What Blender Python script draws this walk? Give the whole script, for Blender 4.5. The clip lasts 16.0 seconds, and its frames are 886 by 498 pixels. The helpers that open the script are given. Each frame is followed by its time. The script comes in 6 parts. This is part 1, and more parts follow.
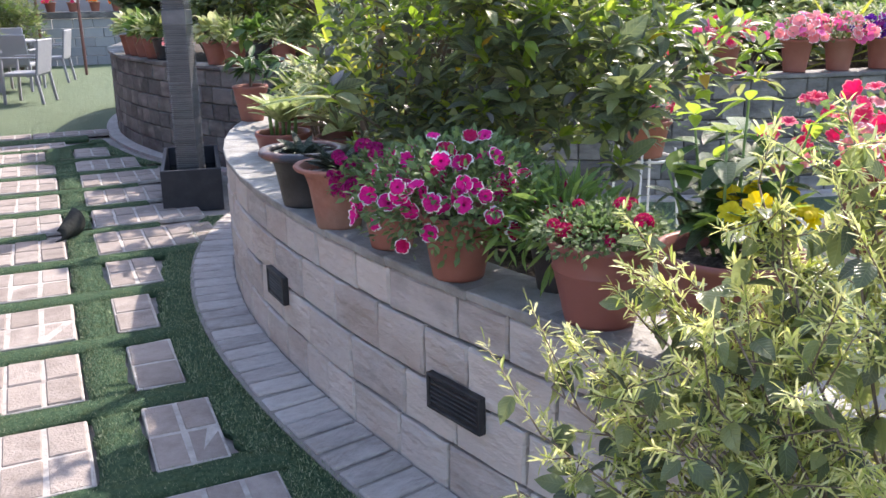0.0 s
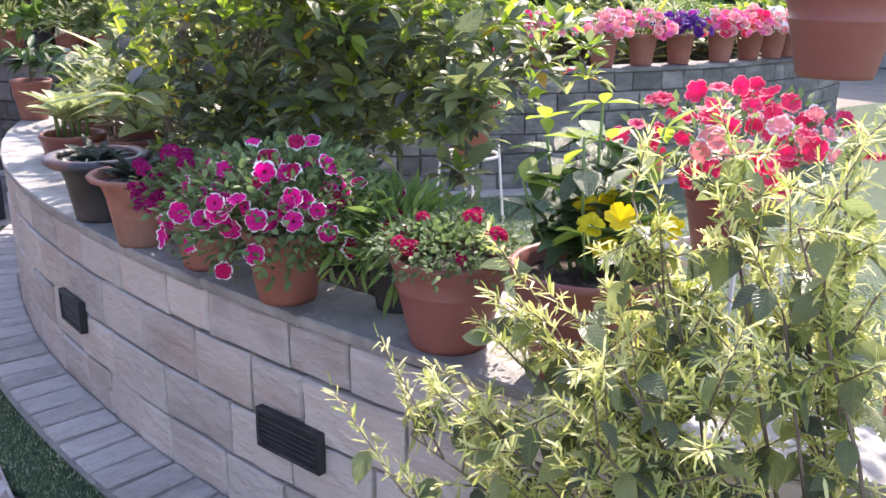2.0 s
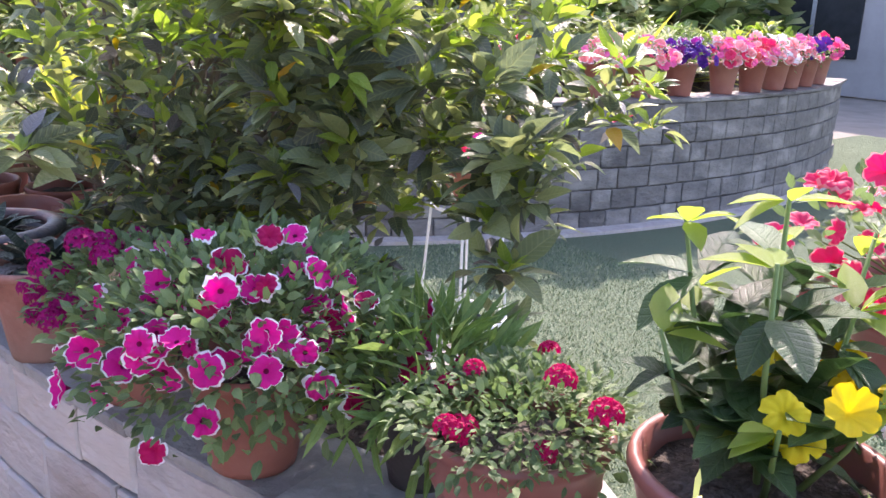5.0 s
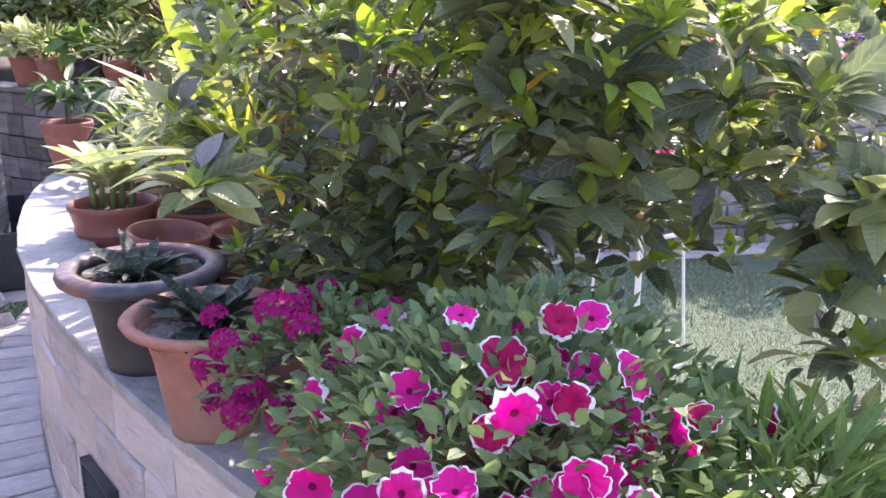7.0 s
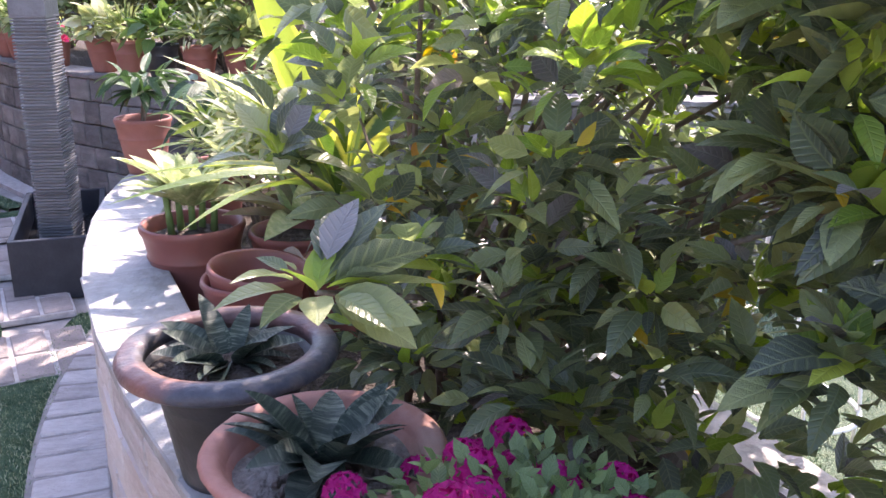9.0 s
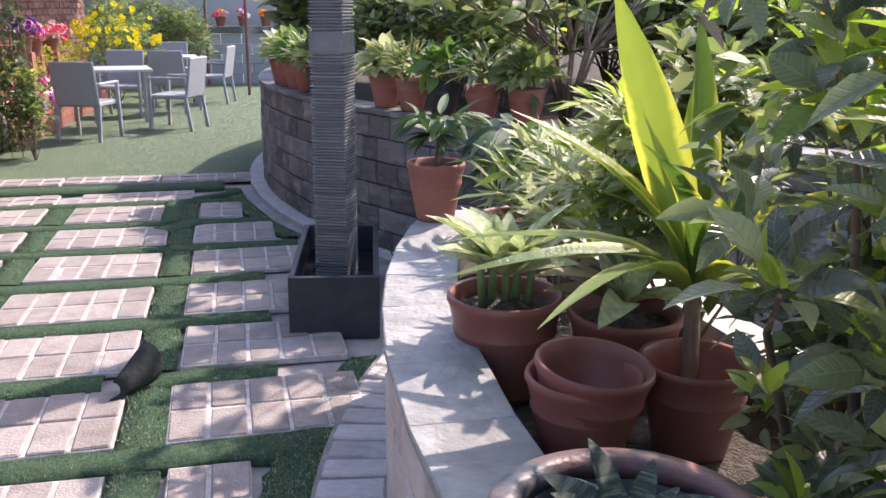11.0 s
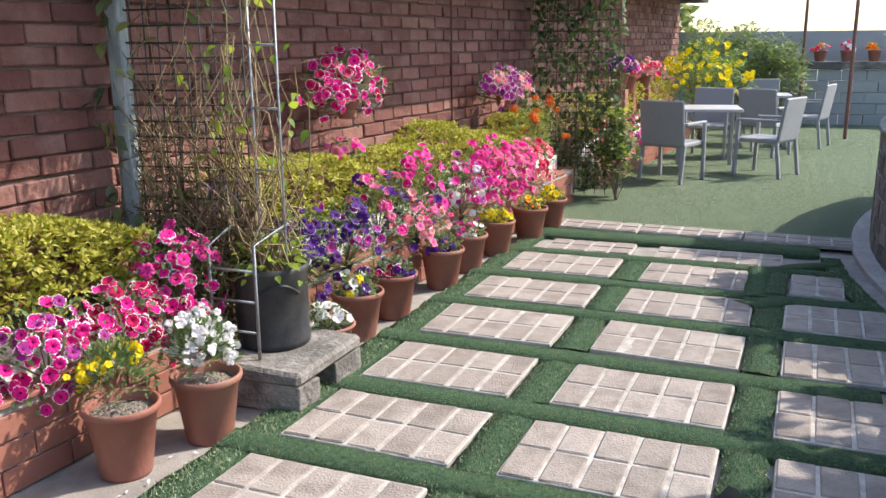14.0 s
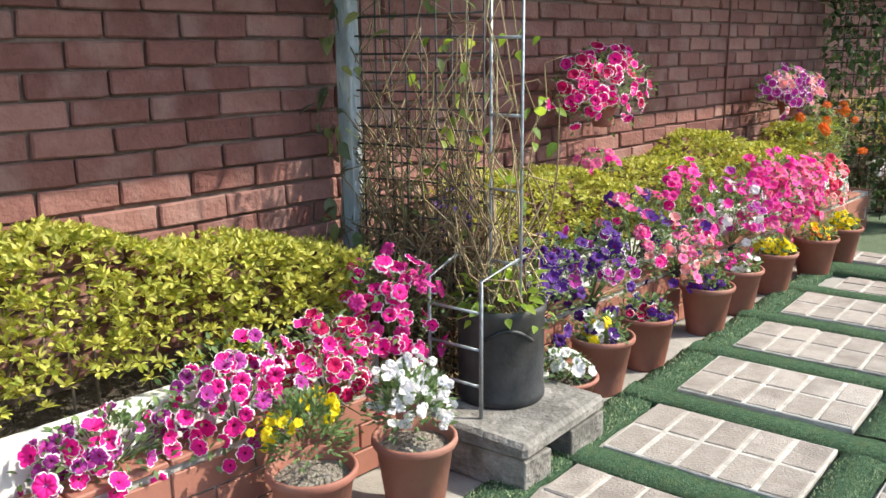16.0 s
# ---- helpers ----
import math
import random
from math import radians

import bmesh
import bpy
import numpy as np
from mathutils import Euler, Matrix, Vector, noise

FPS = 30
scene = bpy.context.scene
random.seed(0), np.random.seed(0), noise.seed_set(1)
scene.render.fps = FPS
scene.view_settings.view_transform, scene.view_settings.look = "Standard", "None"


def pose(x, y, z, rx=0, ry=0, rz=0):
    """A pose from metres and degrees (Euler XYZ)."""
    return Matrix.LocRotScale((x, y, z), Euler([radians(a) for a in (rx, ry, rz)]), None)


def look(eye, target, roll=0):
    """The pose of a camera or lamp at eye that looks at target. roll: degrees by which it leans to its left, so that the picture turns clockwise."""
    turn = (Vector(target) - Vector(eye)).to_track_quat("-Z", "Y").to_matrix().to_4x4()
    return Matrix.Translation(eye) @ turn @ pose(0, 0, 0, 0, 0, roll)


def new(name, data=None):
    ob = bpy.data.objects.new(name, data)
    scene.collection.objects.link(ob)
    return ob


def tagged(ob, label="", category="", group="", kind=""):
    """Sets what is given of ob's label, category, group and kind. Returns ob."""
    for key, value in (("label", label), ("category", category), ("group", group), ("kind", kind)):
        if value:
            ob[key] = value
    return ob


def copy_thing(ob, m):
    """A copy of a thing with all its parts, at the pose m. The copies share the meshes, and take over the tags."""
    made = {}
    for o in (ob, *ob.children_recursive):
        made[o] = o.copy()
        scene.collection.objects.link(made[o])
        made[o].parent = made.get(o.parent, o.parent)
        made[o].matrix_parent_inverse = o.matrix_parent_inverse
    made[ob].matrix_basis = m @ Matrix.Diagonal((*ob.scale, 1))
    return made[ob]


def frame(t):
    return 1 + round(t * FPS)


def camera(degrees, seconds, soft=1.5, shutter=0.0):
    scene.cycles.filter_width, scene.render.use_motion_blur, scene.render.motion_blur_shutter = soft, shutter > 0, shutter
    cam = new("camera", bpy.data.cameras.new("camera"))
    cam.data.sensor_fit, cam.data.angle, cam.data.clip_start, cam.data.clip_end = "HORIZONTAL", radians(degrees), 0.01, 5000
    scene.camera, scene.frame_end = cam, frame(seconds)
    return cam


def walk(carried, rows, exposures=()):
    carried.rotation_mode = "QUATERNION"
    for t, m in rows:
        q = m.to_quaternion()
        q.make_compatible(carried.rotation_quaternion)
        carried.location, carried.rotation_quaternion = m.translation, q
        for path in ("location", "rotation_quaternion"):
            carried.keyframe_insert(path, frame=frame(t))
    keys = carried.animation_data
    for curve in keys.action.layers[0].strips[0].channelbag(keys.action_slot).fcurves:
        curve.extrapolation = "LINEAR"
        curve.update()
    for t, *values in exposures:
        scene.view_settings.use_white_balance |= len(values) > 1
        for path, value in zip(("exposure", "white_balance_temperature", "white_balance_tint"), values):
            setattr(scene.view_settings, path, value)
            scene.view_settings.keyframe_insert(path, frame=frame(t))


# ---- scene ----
cam = camera(54.0, 16.0)
PATH = [
    (0, (-0.011, -0.037, 1.561), (0.773, 1.71, 0.984), -0.7),
    (0.5, (0.018, -0.038, 1.561), (0.897, 1.662, 0.981), -0.4),
    (1, (0.031, -0.017, 1.552), (0.992, 1.638, 0.97), -0.2),
    (1.5, (0.049, 0.073, 1.547), (1.122, 1.657, 0.963), 0.4),
    (2, (0.058, 0.209, 1.555), (1.208, 1.733, 0.96), 0.8),
    (2.5, (0.062, 0.33, 1.571), (1.316, 1.771, 0.976), 0.6),
    (3, (0.081, 0.406, 1.576), (1.394, 1.799, 0.998), 0.7),
    (3.2, (0.104, 0.439, 1.578), (1.428, 1.824, 1.005), 0.8),
    (5.3, (0.41, 1.022, 1.535), (1.634, 2.507, 0.991), 2.0),
    (5.5, (0.411, 1.089, 1.534), (1.628, 2.581, 0.993), 2.0),
    (6, (0.409, 1.217, 1.53), (1.599, 2.73, 0.988), 1.5),
    (6.5, (0.4, 1.303, 1.52), (1.555, 2.843, 0.975), 1.0),
    (7, (0.43, 1.451, 1.509), (1.499, 3.05, 0.959), 0.6),
    (7.5, (0.527, 1.647, 1.517), (1.544, 3.27, 0.941), 0.4),
    (8, (0.583, 1.763, 1.525), (1.559, 3.406, 0.936), 0.3),
    (8.5, (0.59, 1.856, 1.527), (1.531, 3.517, 0.93), 0.3),
    (9, (0.562, 2.004, 1.527), (1.486, 3.672, 0.926), 0.4),
    (9.5, (0.499, 2.155, 1.535), (1.388, 3.847, 0.947), 1.0),
    (10, (0.458, 2.264, 1.539), (1.245, 4.007, 0.955), -0.0),
    (10.2, (0.455, 2.312, 1.537), (1.178, 4.085, 0.958), 0.1),
    (12.5, (0.438, 2.868, 1.544), (0.32, 4.804, 1.054), 0.7),
    (13, (0.33, 3.081, 1.565), (0.007, 4.993, 1.079), 0.5),
    (13.5, (0.254, 3.201, 1.583), (-0.263, 5.073, 1.105), -0.4),
    (14, (0.176, 3.373, 1.57), (-0.573, 5.168, 1.104), -0.5),
    (14.5, (0.126, 3.596, 1.562), (-0.823, 5.295, 1.1), 0.2),
    (15, (0.05, 3.748, 1.54), (-1.013, 5.378, 1.076), 0.4),
    (15.5, (-0.094, 3.899, 1.539), (-1.235, 5.474, 1.075), 0.1),
    (16, (-0.229, 4.023, 1.539), (-1.447, 5.542, 1.08), -0.6),
]
walk(cam, [(t, look(eye, target, roll)) for t, eye, target, roll in PATH],
     exposures=[(0, 1.7, 6950, 17), (1.5, 1.95, 6950, 22), (3, 1.9, 6900, 24), (5.5, 2.17, 6850, 31), (8, 2.45, 6850, 32), (9, 2.45, 6850, 30), (10, 2.1, 6850, 27), (12.5, 1.33, 6900, 16), (14, 1.38, 6950, 9), (16, 1.55, 6900, 2)])

# ---- world and sun ----
SUN_AZ, SUN_EL = 54.0, 44.0      # degrees from +y towards +x; height
wd = bpy.data.worlds.new("world")
scene.world = wd
wd.use_nodes = True
wn = wd.node_tree
sky = wn.nodes.new("ShaderNodeTexSky")
sky.sky_type, sky.sun_disc = "NISHITA", False
sky.sun_elevation, sky.sun_rotation = radians(SUN_EL), radians(SUN_AZ)
sky.dust_density, sky.air_density = 1.2, 1.0
bgn = wn.nodes["Background"]
bgn.inputs[1].default_value = 0.15
wn.links.new(sky.outputs[0], bgn.inputs[0])
sun = new("sun", bpy.data.lights.new("sun", "SUN"))
sun.data.energy, sun.data.angle, sun.data.color = 2.5, radians(0.8), (1.0, 0.95, 0.87)
sd = Vector((math.sin(radians(SUN_AZ)) * math.cos(radians(SUN_EL)), math.cos(radians(SUN_AZ)) * math.cos(radians(SUN_EL)), math.sin(radians(SUN_EL))))
sun.matrix_world = look(sd * 30, (0, 0, 0))


# ---- materials ----
def material(name, stops, scale=8.0, rough=0.8, bump=0.3, bscale=60.0, stretch=(1, 1, 1), island=0.0, objvar=0.0, spec=0.3, metal=0.0, stain=0.0, stain_col=(0.05, 0.05, 0.05), trans=0.0, dist=0.01, vein=0.0, leaf_co=False, margin=None):
    """Noise-coloured surface: stops are colours, spread over a two-scale noise; stain adds large soft patches of its own; vein and margin draw a leaf's ribs and edge."""
    m = bpy.data.materials.new(name)
    m.use_nodes = True
    nt = m.node_tree
    N, L = nt.nodes, nt.links
    p = N["Principled BSDF"]
    p.inputs["Roughness"].default_value = rough
    p.inputs["Specular IOR Level"].default_value = spec
    p.inputs["Metallic"].default_value = metal
    co = N.new("ShaderNodeTexCoord")
    mp = N.new("ShaderNodeMapping")
    mp.inputs["Scale"].default_value = stretch
    oi = N.new("ShaderNodeObjectInfo")
    L.new(co.outputs["Object"], mp.inputs["Vector"])
    add = N.new("ShaderNodeVectorMath")
    add.operation = "MULTIPLY_ADD"
    add.inputs[1].default_value = (37.0, 19.0, 23.0)
    L.new(oi.outputs["Random"], add.inputs[0])
    L.new(mp.outputs[0], add.inputs[2])
    n1 = N.new("ShaderNodeTexNoise")
    n1.inputs["Scale"].default_value, n1.inputs["Detail"].default_value, n1.inputs["Roughness"].default_value = scale, 8.0, 0.65
    L.new(add.outputs[0], n1.inputs["Vector"])
    fac = n1.outputs[0]
    if island:
        geo = N.new("ShaderNodeNewGeometry")
        mx = N.new("ShaderNodeMix")
        mx.inputs[0].default_value = island
        L.new(fac, mx.inputs[2])
        L.new(geo.outputs["Random Per Island"], mx.inputs[3])
        fac = mx.outputs[0]
    if objvar:
        mx = N.new("ShaderNodeMix")
        mx.inputs[0].default_value = objvar
        L.new(fac, mx.inputs[2])
        L.new(oi.outputs["Random"], mx.inputs[3])
        fac = mx.outputs[0]
    ramp = N.new("ShaderNodeValToRGB")
    el = ramp.color_ramp.elements
    lo, hi = (0.3, 0.7) if not (island or objvar) else (0.15, 0.85)
    el[0].position, el[1].position = lo, hi
    el[0].color, el[1].color = (*stops[0], 1), (*stops[-1], 1)
    for i, c in enumerate(stops[1:-1]):
        e = el.new(lo + (hi - lo) * (i + 1) / (len(stops) - 1))
        e.color = (*c, 1)
    L.new(fac, ramp.inputs[0])
    col = ramp.outputs[0]
    if stain:
        n3 = N.new("ShaderNodeTexNoise")
        n3.inputs["Scale"].default_value, n3.inputs["Detail"].default_value = scale * 0.3, 5.0
        L.new(add.outputs[0], n3.inputs["Vector"])
        r3 = N.new("ShaderNodeValToRGB")
        r3.color_ramp.elements[0].position, r3.color_ramp.elements[1].position = 0.5, 0.68
        L.new(n3.outputs[0], r3.inputs[0])
        ml = N.new("ShaderNodeMath")
        ml.operation = "MULTIPLY"
        ml.inputs[1].default_value = stain
        L.new(r3.outputs[0], ml.inputs[0])
        mx = N.new("ShaderNodeMix")
        mx.data_type = "RGBA"
        mx.inputs[7].default_value = (*stain_col, 1)
        L.new(ml.outputs[0], mx.inputs[0])
        L.new(col, mx.inputs[6])
        col = mx.outputs[2]
    ribs = None
    if vein or margin:
        def op(kind, a, b=0.0, c=0.0, clamp=False):
            nd = N.new("ShaderNodeMath")
            nd.operation, nd.use_clamp = kind, clamp
            for i_, v_ in enumerate((a, b, c)):
                if isinstance(v_, (int, float)):
                    nd.inputs[i_].default_value = v_
                else:
                    L.new(v_, nd.inputs[i_])
            return nd.outputs[0]

        def blend(fac_, base, colour):
            nd = N.new("ShaderNodeMix")
            nd.data_type = "RGBA"
            nd.inputs[7].default_value = (*colour, 1)
            L.new(fac_, nd.inputs[0])
            L.new(base, nd.inputs[6])
            return nd.outputs[2]
        sp = N.new("ShaderNodeSeparateXYZ")
        if leaf_co:
            at_ = N.new("ShaderNodeAttribute")
            at_.attribute_name = "leaf_co"
            L.new(at_.outputs["Vector"], sp.inputs[0])
        else:
            L.new(co.outputs["Object"], sp.inputs[0])
        ax = op("ABSOLUTE", sp.outputs[0])
        if margin:
            wide = op("MULTIPLY_ADD", n1.outputs[0], 0.05, margin[0] - 0.025)
            col = blend(op("MULTIPLY", op("SUBTRACT", ax, wide), 60.0, 0, True), col, margin[1])
        if vein:
            mid = op("SUBTRACT", 1.0, op("MULTIPLY", ax, 45.0, 0, True), 0, True)
            side_v = op("POWER", op("MULTIPLY_ADD", op("SINE", op("MULTIPLY", op("SUBTRACT", sp.outputs[1], op("MULTIPLY", ax, 0.9)), 52.0)), 0.5, 0.5), 6.0)
            ribs = op("MAXIMUM", mid, op("MULTIPLY", side_v, 0.55))
            pale = tuple(min(0.8, v_ * 1.25 + 0.03) for v_ in stops[-1])
            col = blend(op("MULTIPLY", ribs, vein), col, pale)
    L.new(col, p.inputs["Base Color"])
    if bump:
        n2 = N.new("ShaderNodeTexNoise")
        n2.inputs["Scale"].default_value, n2.inputs["Detail"].default_value = bscale, 6.0
        L.new(add.outputs[0], n2.inputs["Vector"])
        b = N.new("ShaderNodeBump")
        b.inputs["Strength"].default_value, b.inputs["Distance"].default_value = bump, dist
        L.new(n2.outputs[0] if ribs is None else op("SUBTRACT", n2.outputs[0], op("MULTIPLY", ribs, 0.6)), b.inputs["Height"])
        L.new(b.outputs[0], p.inputs["Normal"])
    if trans:
        tr = N.new("ShaderNodeBsdfTranslucent")
        bc = N.new("ShaderNodeHueSaturation")
        bc.inputs["Saturation"].default_value, bc.inputs["Value"].default_value = 1.1, 1.7
        L.new(col, bc.inputs["Color"])
        L.new(bc.outputs[0], tr.inputs[0])
        ms = N.new("ShaderNodeMixShader")
        ms.inputs[0].default_value = trans
        L.new(p.outputs[0], ms.inputs[1])
        L.new(tr.outputs[0], ms.inputs[2])
        L.new(ms.outputs[0], N["Material Output"].inputs[0])
    return m


M = {}
M["tile"] = material("paver_tile", [(0.21, 0.175, 0.155), (0.32, 0.275, 0.25), (0.42, 0.37, 0.34)], 18, 0.85, 0.7, 90, objvar=0.3, stain=0.7, stain_col=(0.19, 0.16, 0.145))
M["grout"] = material("pale_grout", [(0.3, 0.27, 0.25), (0.56, 0.53, 0.5)], 14, 0.9, 0.5, 100)
M["concrete"] = material("concrete", [(0.22, 0.2, 0.185), (0.31, 0.285, 0.265), (0.4, 0.37, 0.345)], 6, 0.9, 0.4, 90, stain=0.5, stain_col=(0.2, 0.18, 0.16))
M["oldconcrete"] = material("stained_concrete", [(0.13, 0.12, 0.11), (0.24, 0.22, 0.205), (0.38, 0.355, 0.335)], 11, 0.95, 0.8, 40, stain=0.7, stain_col=(0.09, 0.085, 0.08), dist=0.02)
M["ground"] = material("ground", [(0.22, 0.2, 0.17), (0.32, 0.29, 0.25)], 2, 0.95, 0.4, 40)
M["turf"] = material("artificial_turf", [(0.035, 0.08, 0.045), (0.08, 0.15, 0.085), (0.14, 0.22, 0.12)], 60, 0.9, 1.0, 300, spec=0.15, stain=0.5, stain_col=(0.12, 0.16, 0.07), dist=0.02)
M["turf_blade"] = material("turf_blades", [(0.06, 0.12, 0.065), (0.16, 0.25, 0.13), (0.3, 0.37, 0.2), (0.42, 0.46, 0.3)], 3, 0.7, 0, 1, island=0.8, spec=0.25)
M["turf_old"] = material("worn_turf", [(0.09, 0.135, 0.085), (0.18, 0.235, 0.15), (0.31, 0.345, 0.25)], 130, 0.9, 1.0, 300, spec=0.15, stain=0.35, stain_col=(0.1, 0.2, 0.12), dist=0.02)
M["mat_back"] = material("mat_backing", [(0.02, 0.022, 0.02), (0.04, 0.045, 0.04)], 30, 0.8, 0.3)
M["stone"] = material("pale_stone", [(0.3, 0.27, 0.255), (0.52, 0.485, 0.465), (0.6, 0.545, 0.505), (0.7, 0.67, 0.64)], 6, 0.7, 1.0, 14, stretch=(1, 1, 2.2), objvar=0.42, stain=0.55, stain_col=(0.38, 0.3, 0.25), dist=0.02)
M["slate"] = material("dark_slate", [(0.065, 0.063, 0.062), (0.145, 0.14, 0.136), (0.26, 0.25, 0.24)], 9, 0.7, 0.9, 20, stretch=(1, 1, 2.0), objvar=0.4, stain=0.5, stain_col=(0.4, 0.385, 0.36), dist=0.018)
M["cap"] = material("cap_stone", [(0.17, 0.165, 0.155), (0.33, 0.325, 0.31), (0.46, 0.455, 0.44)], 14, 0.6, 0.8, 30, objvar=0.2, stain=0.75, stain_col=(0.2, 0.19, 0.175), dist=0.015)
M["mortar"] = material("dark_mortar", [(0.06, 0.056, 0.053), (0.11, 0.103, 0.097)], 40, 0.95, 0.4)
M["paver"] = material("kerb_paver", [(0.27, 0.24, 0.225), (0.46, 0.42, 0.395), (0.64, 0.6, 0.57)], 16, 0.9, 1.0, 35, stretch=(2.5, 1, 1), objvar=0.3, stain=0.55, stain_col=(0.6, 0.57, 0.55), dist=0.015)
M["brick"] = material("red_brick", [(0.115, 0.043, 0.038), (0.205, 0.088, 0.076), (0.31, 0.155, 0.132)], 15, 0.85, 0.9, 45, objvar=0.45, stain=0.45, stain_col=(0.32, 0.205, 0.185))
M["brick_far"] = material("red_brick_far", [(0.115, 0.043, 0.038), (0.205, 0.088, 0.076), (0.31, 0.155, 0.132)], 15, 0.85, 0.9, 45, island=0.5, stain=0.45, stain_col=(0.32, 0.205, 0.185))
M["brick_mortar"] = material("brick_mortar", [(0.13, 0.085, 0.07), (0.2, 0.14, 0.115)], 30, 0.95, 0.4)
M["redtile"] = material("red_clay_tile", [(0.25, 0.1, 0.072), (0.31, 0.13, 0.097), (0.36, 0.165, 0.128)], 9, 0.55, 0.15, 60, objvar=0.35)
M["terracotta"] = material("terracotta", [(0.22, 0.08, 0.058), (0.28, 0.108, 0.08), (0.35, 0.155, 0.122)], 8, 0.6, 0.2, 50, objvar=0.3, stain=0.35, stain_col=(0.36, 0.22, 0.17))
M["terracotta_old"] = material("weathered_terracotta", [(0.27, 0.115, 0.085), (0.37, 0.17, 0.13), (0.44, 0.25, 0.2)], 9, 0.75, 0.3, 60, stain=0.6, stain_col=(0.2, 0.15, 0.12))
M["plastic_pot"] = material("brown_plastic", [(0.2, 0.072, 0.06), (0.25, 0.095, 0.078), (0.3, 0.12, 0.1)], 5, 0.4, 0.05, 40, objvar=0.4)
M["blackpot"] = material("black_plastic", [(0.015, 0.016, 0.018), (0.035, 0.036, 0.04), (0.06, 0.06, 0.065)], 8, 0.45, 0.15, 60, stain=0.3, stain_col=(0.14, 0.12, 0.1))
M["darkrim"] = material("worn_dark_rim", [(0.035, 0.038, 0.048), (0.075, 0.08, 0.095), (0.16, 0.13, 0.12)], 14, 0.42, 0.5, 40, stain=0.85, stain_col=(0.28, 0.12, 0.085))
M["soil"] = material("soil", [(0.05, 0.038, 0.03), (0.1, 0.08, 0.065), (0.17, 0.14, 0.12)], 40, 0.95, 1.0, 90, dist=0.03)
M["drysoil"] = material("dry_soil", [(0.16, 0.135, 0.115), (0.27, 0.235, 0.205), (0.36, 0.32, 0.285)], 40, 0.95, 1.0, 70, dist=0.03)
M["white"] = material("white_paint", [(0.62, 0.61, 0.58), (0.76, 0.75, 0.73), (0.82, 0.81, 0.79)], 6, 0.6, 0.15, 60, stain=0.25, stain_col=(0.45, 0.42, 0.38))
M["chair"] = material("grey_resin_weave", [(0.25, 0.255, 0.28), (0.32, 0.325, 0.35), (0.37, 0.375, 0.4)], 90, 0.55, 0.4, 220)
M["tabletop"] = material("pale_tabletop", [(0.42, 0.41, 0.42), (0.52, 0.5, 0.51)], 6, 0.35, 0.05)
M["metal"] = material("galvanised_metal", [(0.24, 0.26, 0.28), (0.36, 0.38, 0.4), (0.46, 0.48, 0.5)], 30, 0.5, 0.2, metal=0.5)
M["postblue"] = material("weathered_post", [(0.18, 0.21, 0.24), (0.3, 0.34, 0.37), (0.55, 0.57, 0.58)], 14, 0.7, 0.3, stretch=(1, 1, 0.3))
M["wire"] = material("dark_wire", [(0.045, 0.045, 0.045), (0.1, 0.1, 0.1)], 30, 0.6, 0.2, metal=0.3)
M["fountain"] = material("black_fountain_stone", [(0.06, 0.062, 0.068), (0.12, 0.122, 0.13), (0.22, 0.22, 0.23)], 12, 0.38, 0.3, 60, objvar=0.3, spec=0.6, stain=0.3, stain_col=(0.2, 0.2, 0.2))
M["trough"] = material("black_trough_stone", [(0.018, 0.02, 0.026), (0.032, 0.034, 0.042), (0.055, 0.057, 0.066)], 10, 0.5, 0.3, 60, objvar=0.2)
M["water"] = material("dark_water", [(0.012, 0.013, 0.014), (0.02, 0.02, 0.022)], 3, 0.06, 0.05, 14, spec=0.6)
M["bark"] = material("bark", [(0.1, 0.075, 0.055), (0.19, 0.145, 0.11), (0.27, 0.22, 0.18)], 30, 0.9, 0.7, 60, stretch=(1, 1, 0.3))
M["vine"] = material("dry_vine", [(0.14, 0.1, 0.06), (0.28, 0.2, 0.12), (0.42, 0.34, 0.2)], 8, 0.9, 0.3, island=0.6)
M["stem"] = material("green_stem", [(0.1, 0.17, 0.05), (0.18, 0.26, 0.09)], 8, 0.6, 0.1)
M["rust"] = material("brown_painted_post", [(0.16, 0.075, 0.06), (0.24, 0.11, 0.09)], 9, 0.5, 0.2)
M["blockgrey"] = material("grey_block", [(0.3, 0.31, 0.32), (0.4, 0.41, 0.42)], 9, 0.9, 0.4, 60, objvar=0.4)
M["darkcloth"] = material("dark_canopy", [(0.012, 0.011, 0.012), (0.03, 0.026, 0.026)], 4, 0.8, 0.2)
M["building"] = material("grey_building", [(0.26, 0.26, 0.27), (0.34, 0.34, 0.35)], 1.5, 0.8, 0.2)
M["glassdark"] = material("dark_window", [(0.02, 0.022, 0.026), (0.04, 0.045, 0.05)], 2, 0.1, 0)


def leafm(name, stops, rough=0.4, trans=0.3, var=0.75, spec=0.45, own=False, vein=0.22, margin=None):
    return material(name, stops, 9, rough, 0.5, 60, island=0 if own else var, objvar=var if own else 0, spec=spec, trans=trans, dist=0.006, vein=vein, leaf_co=not own, margin=margin)


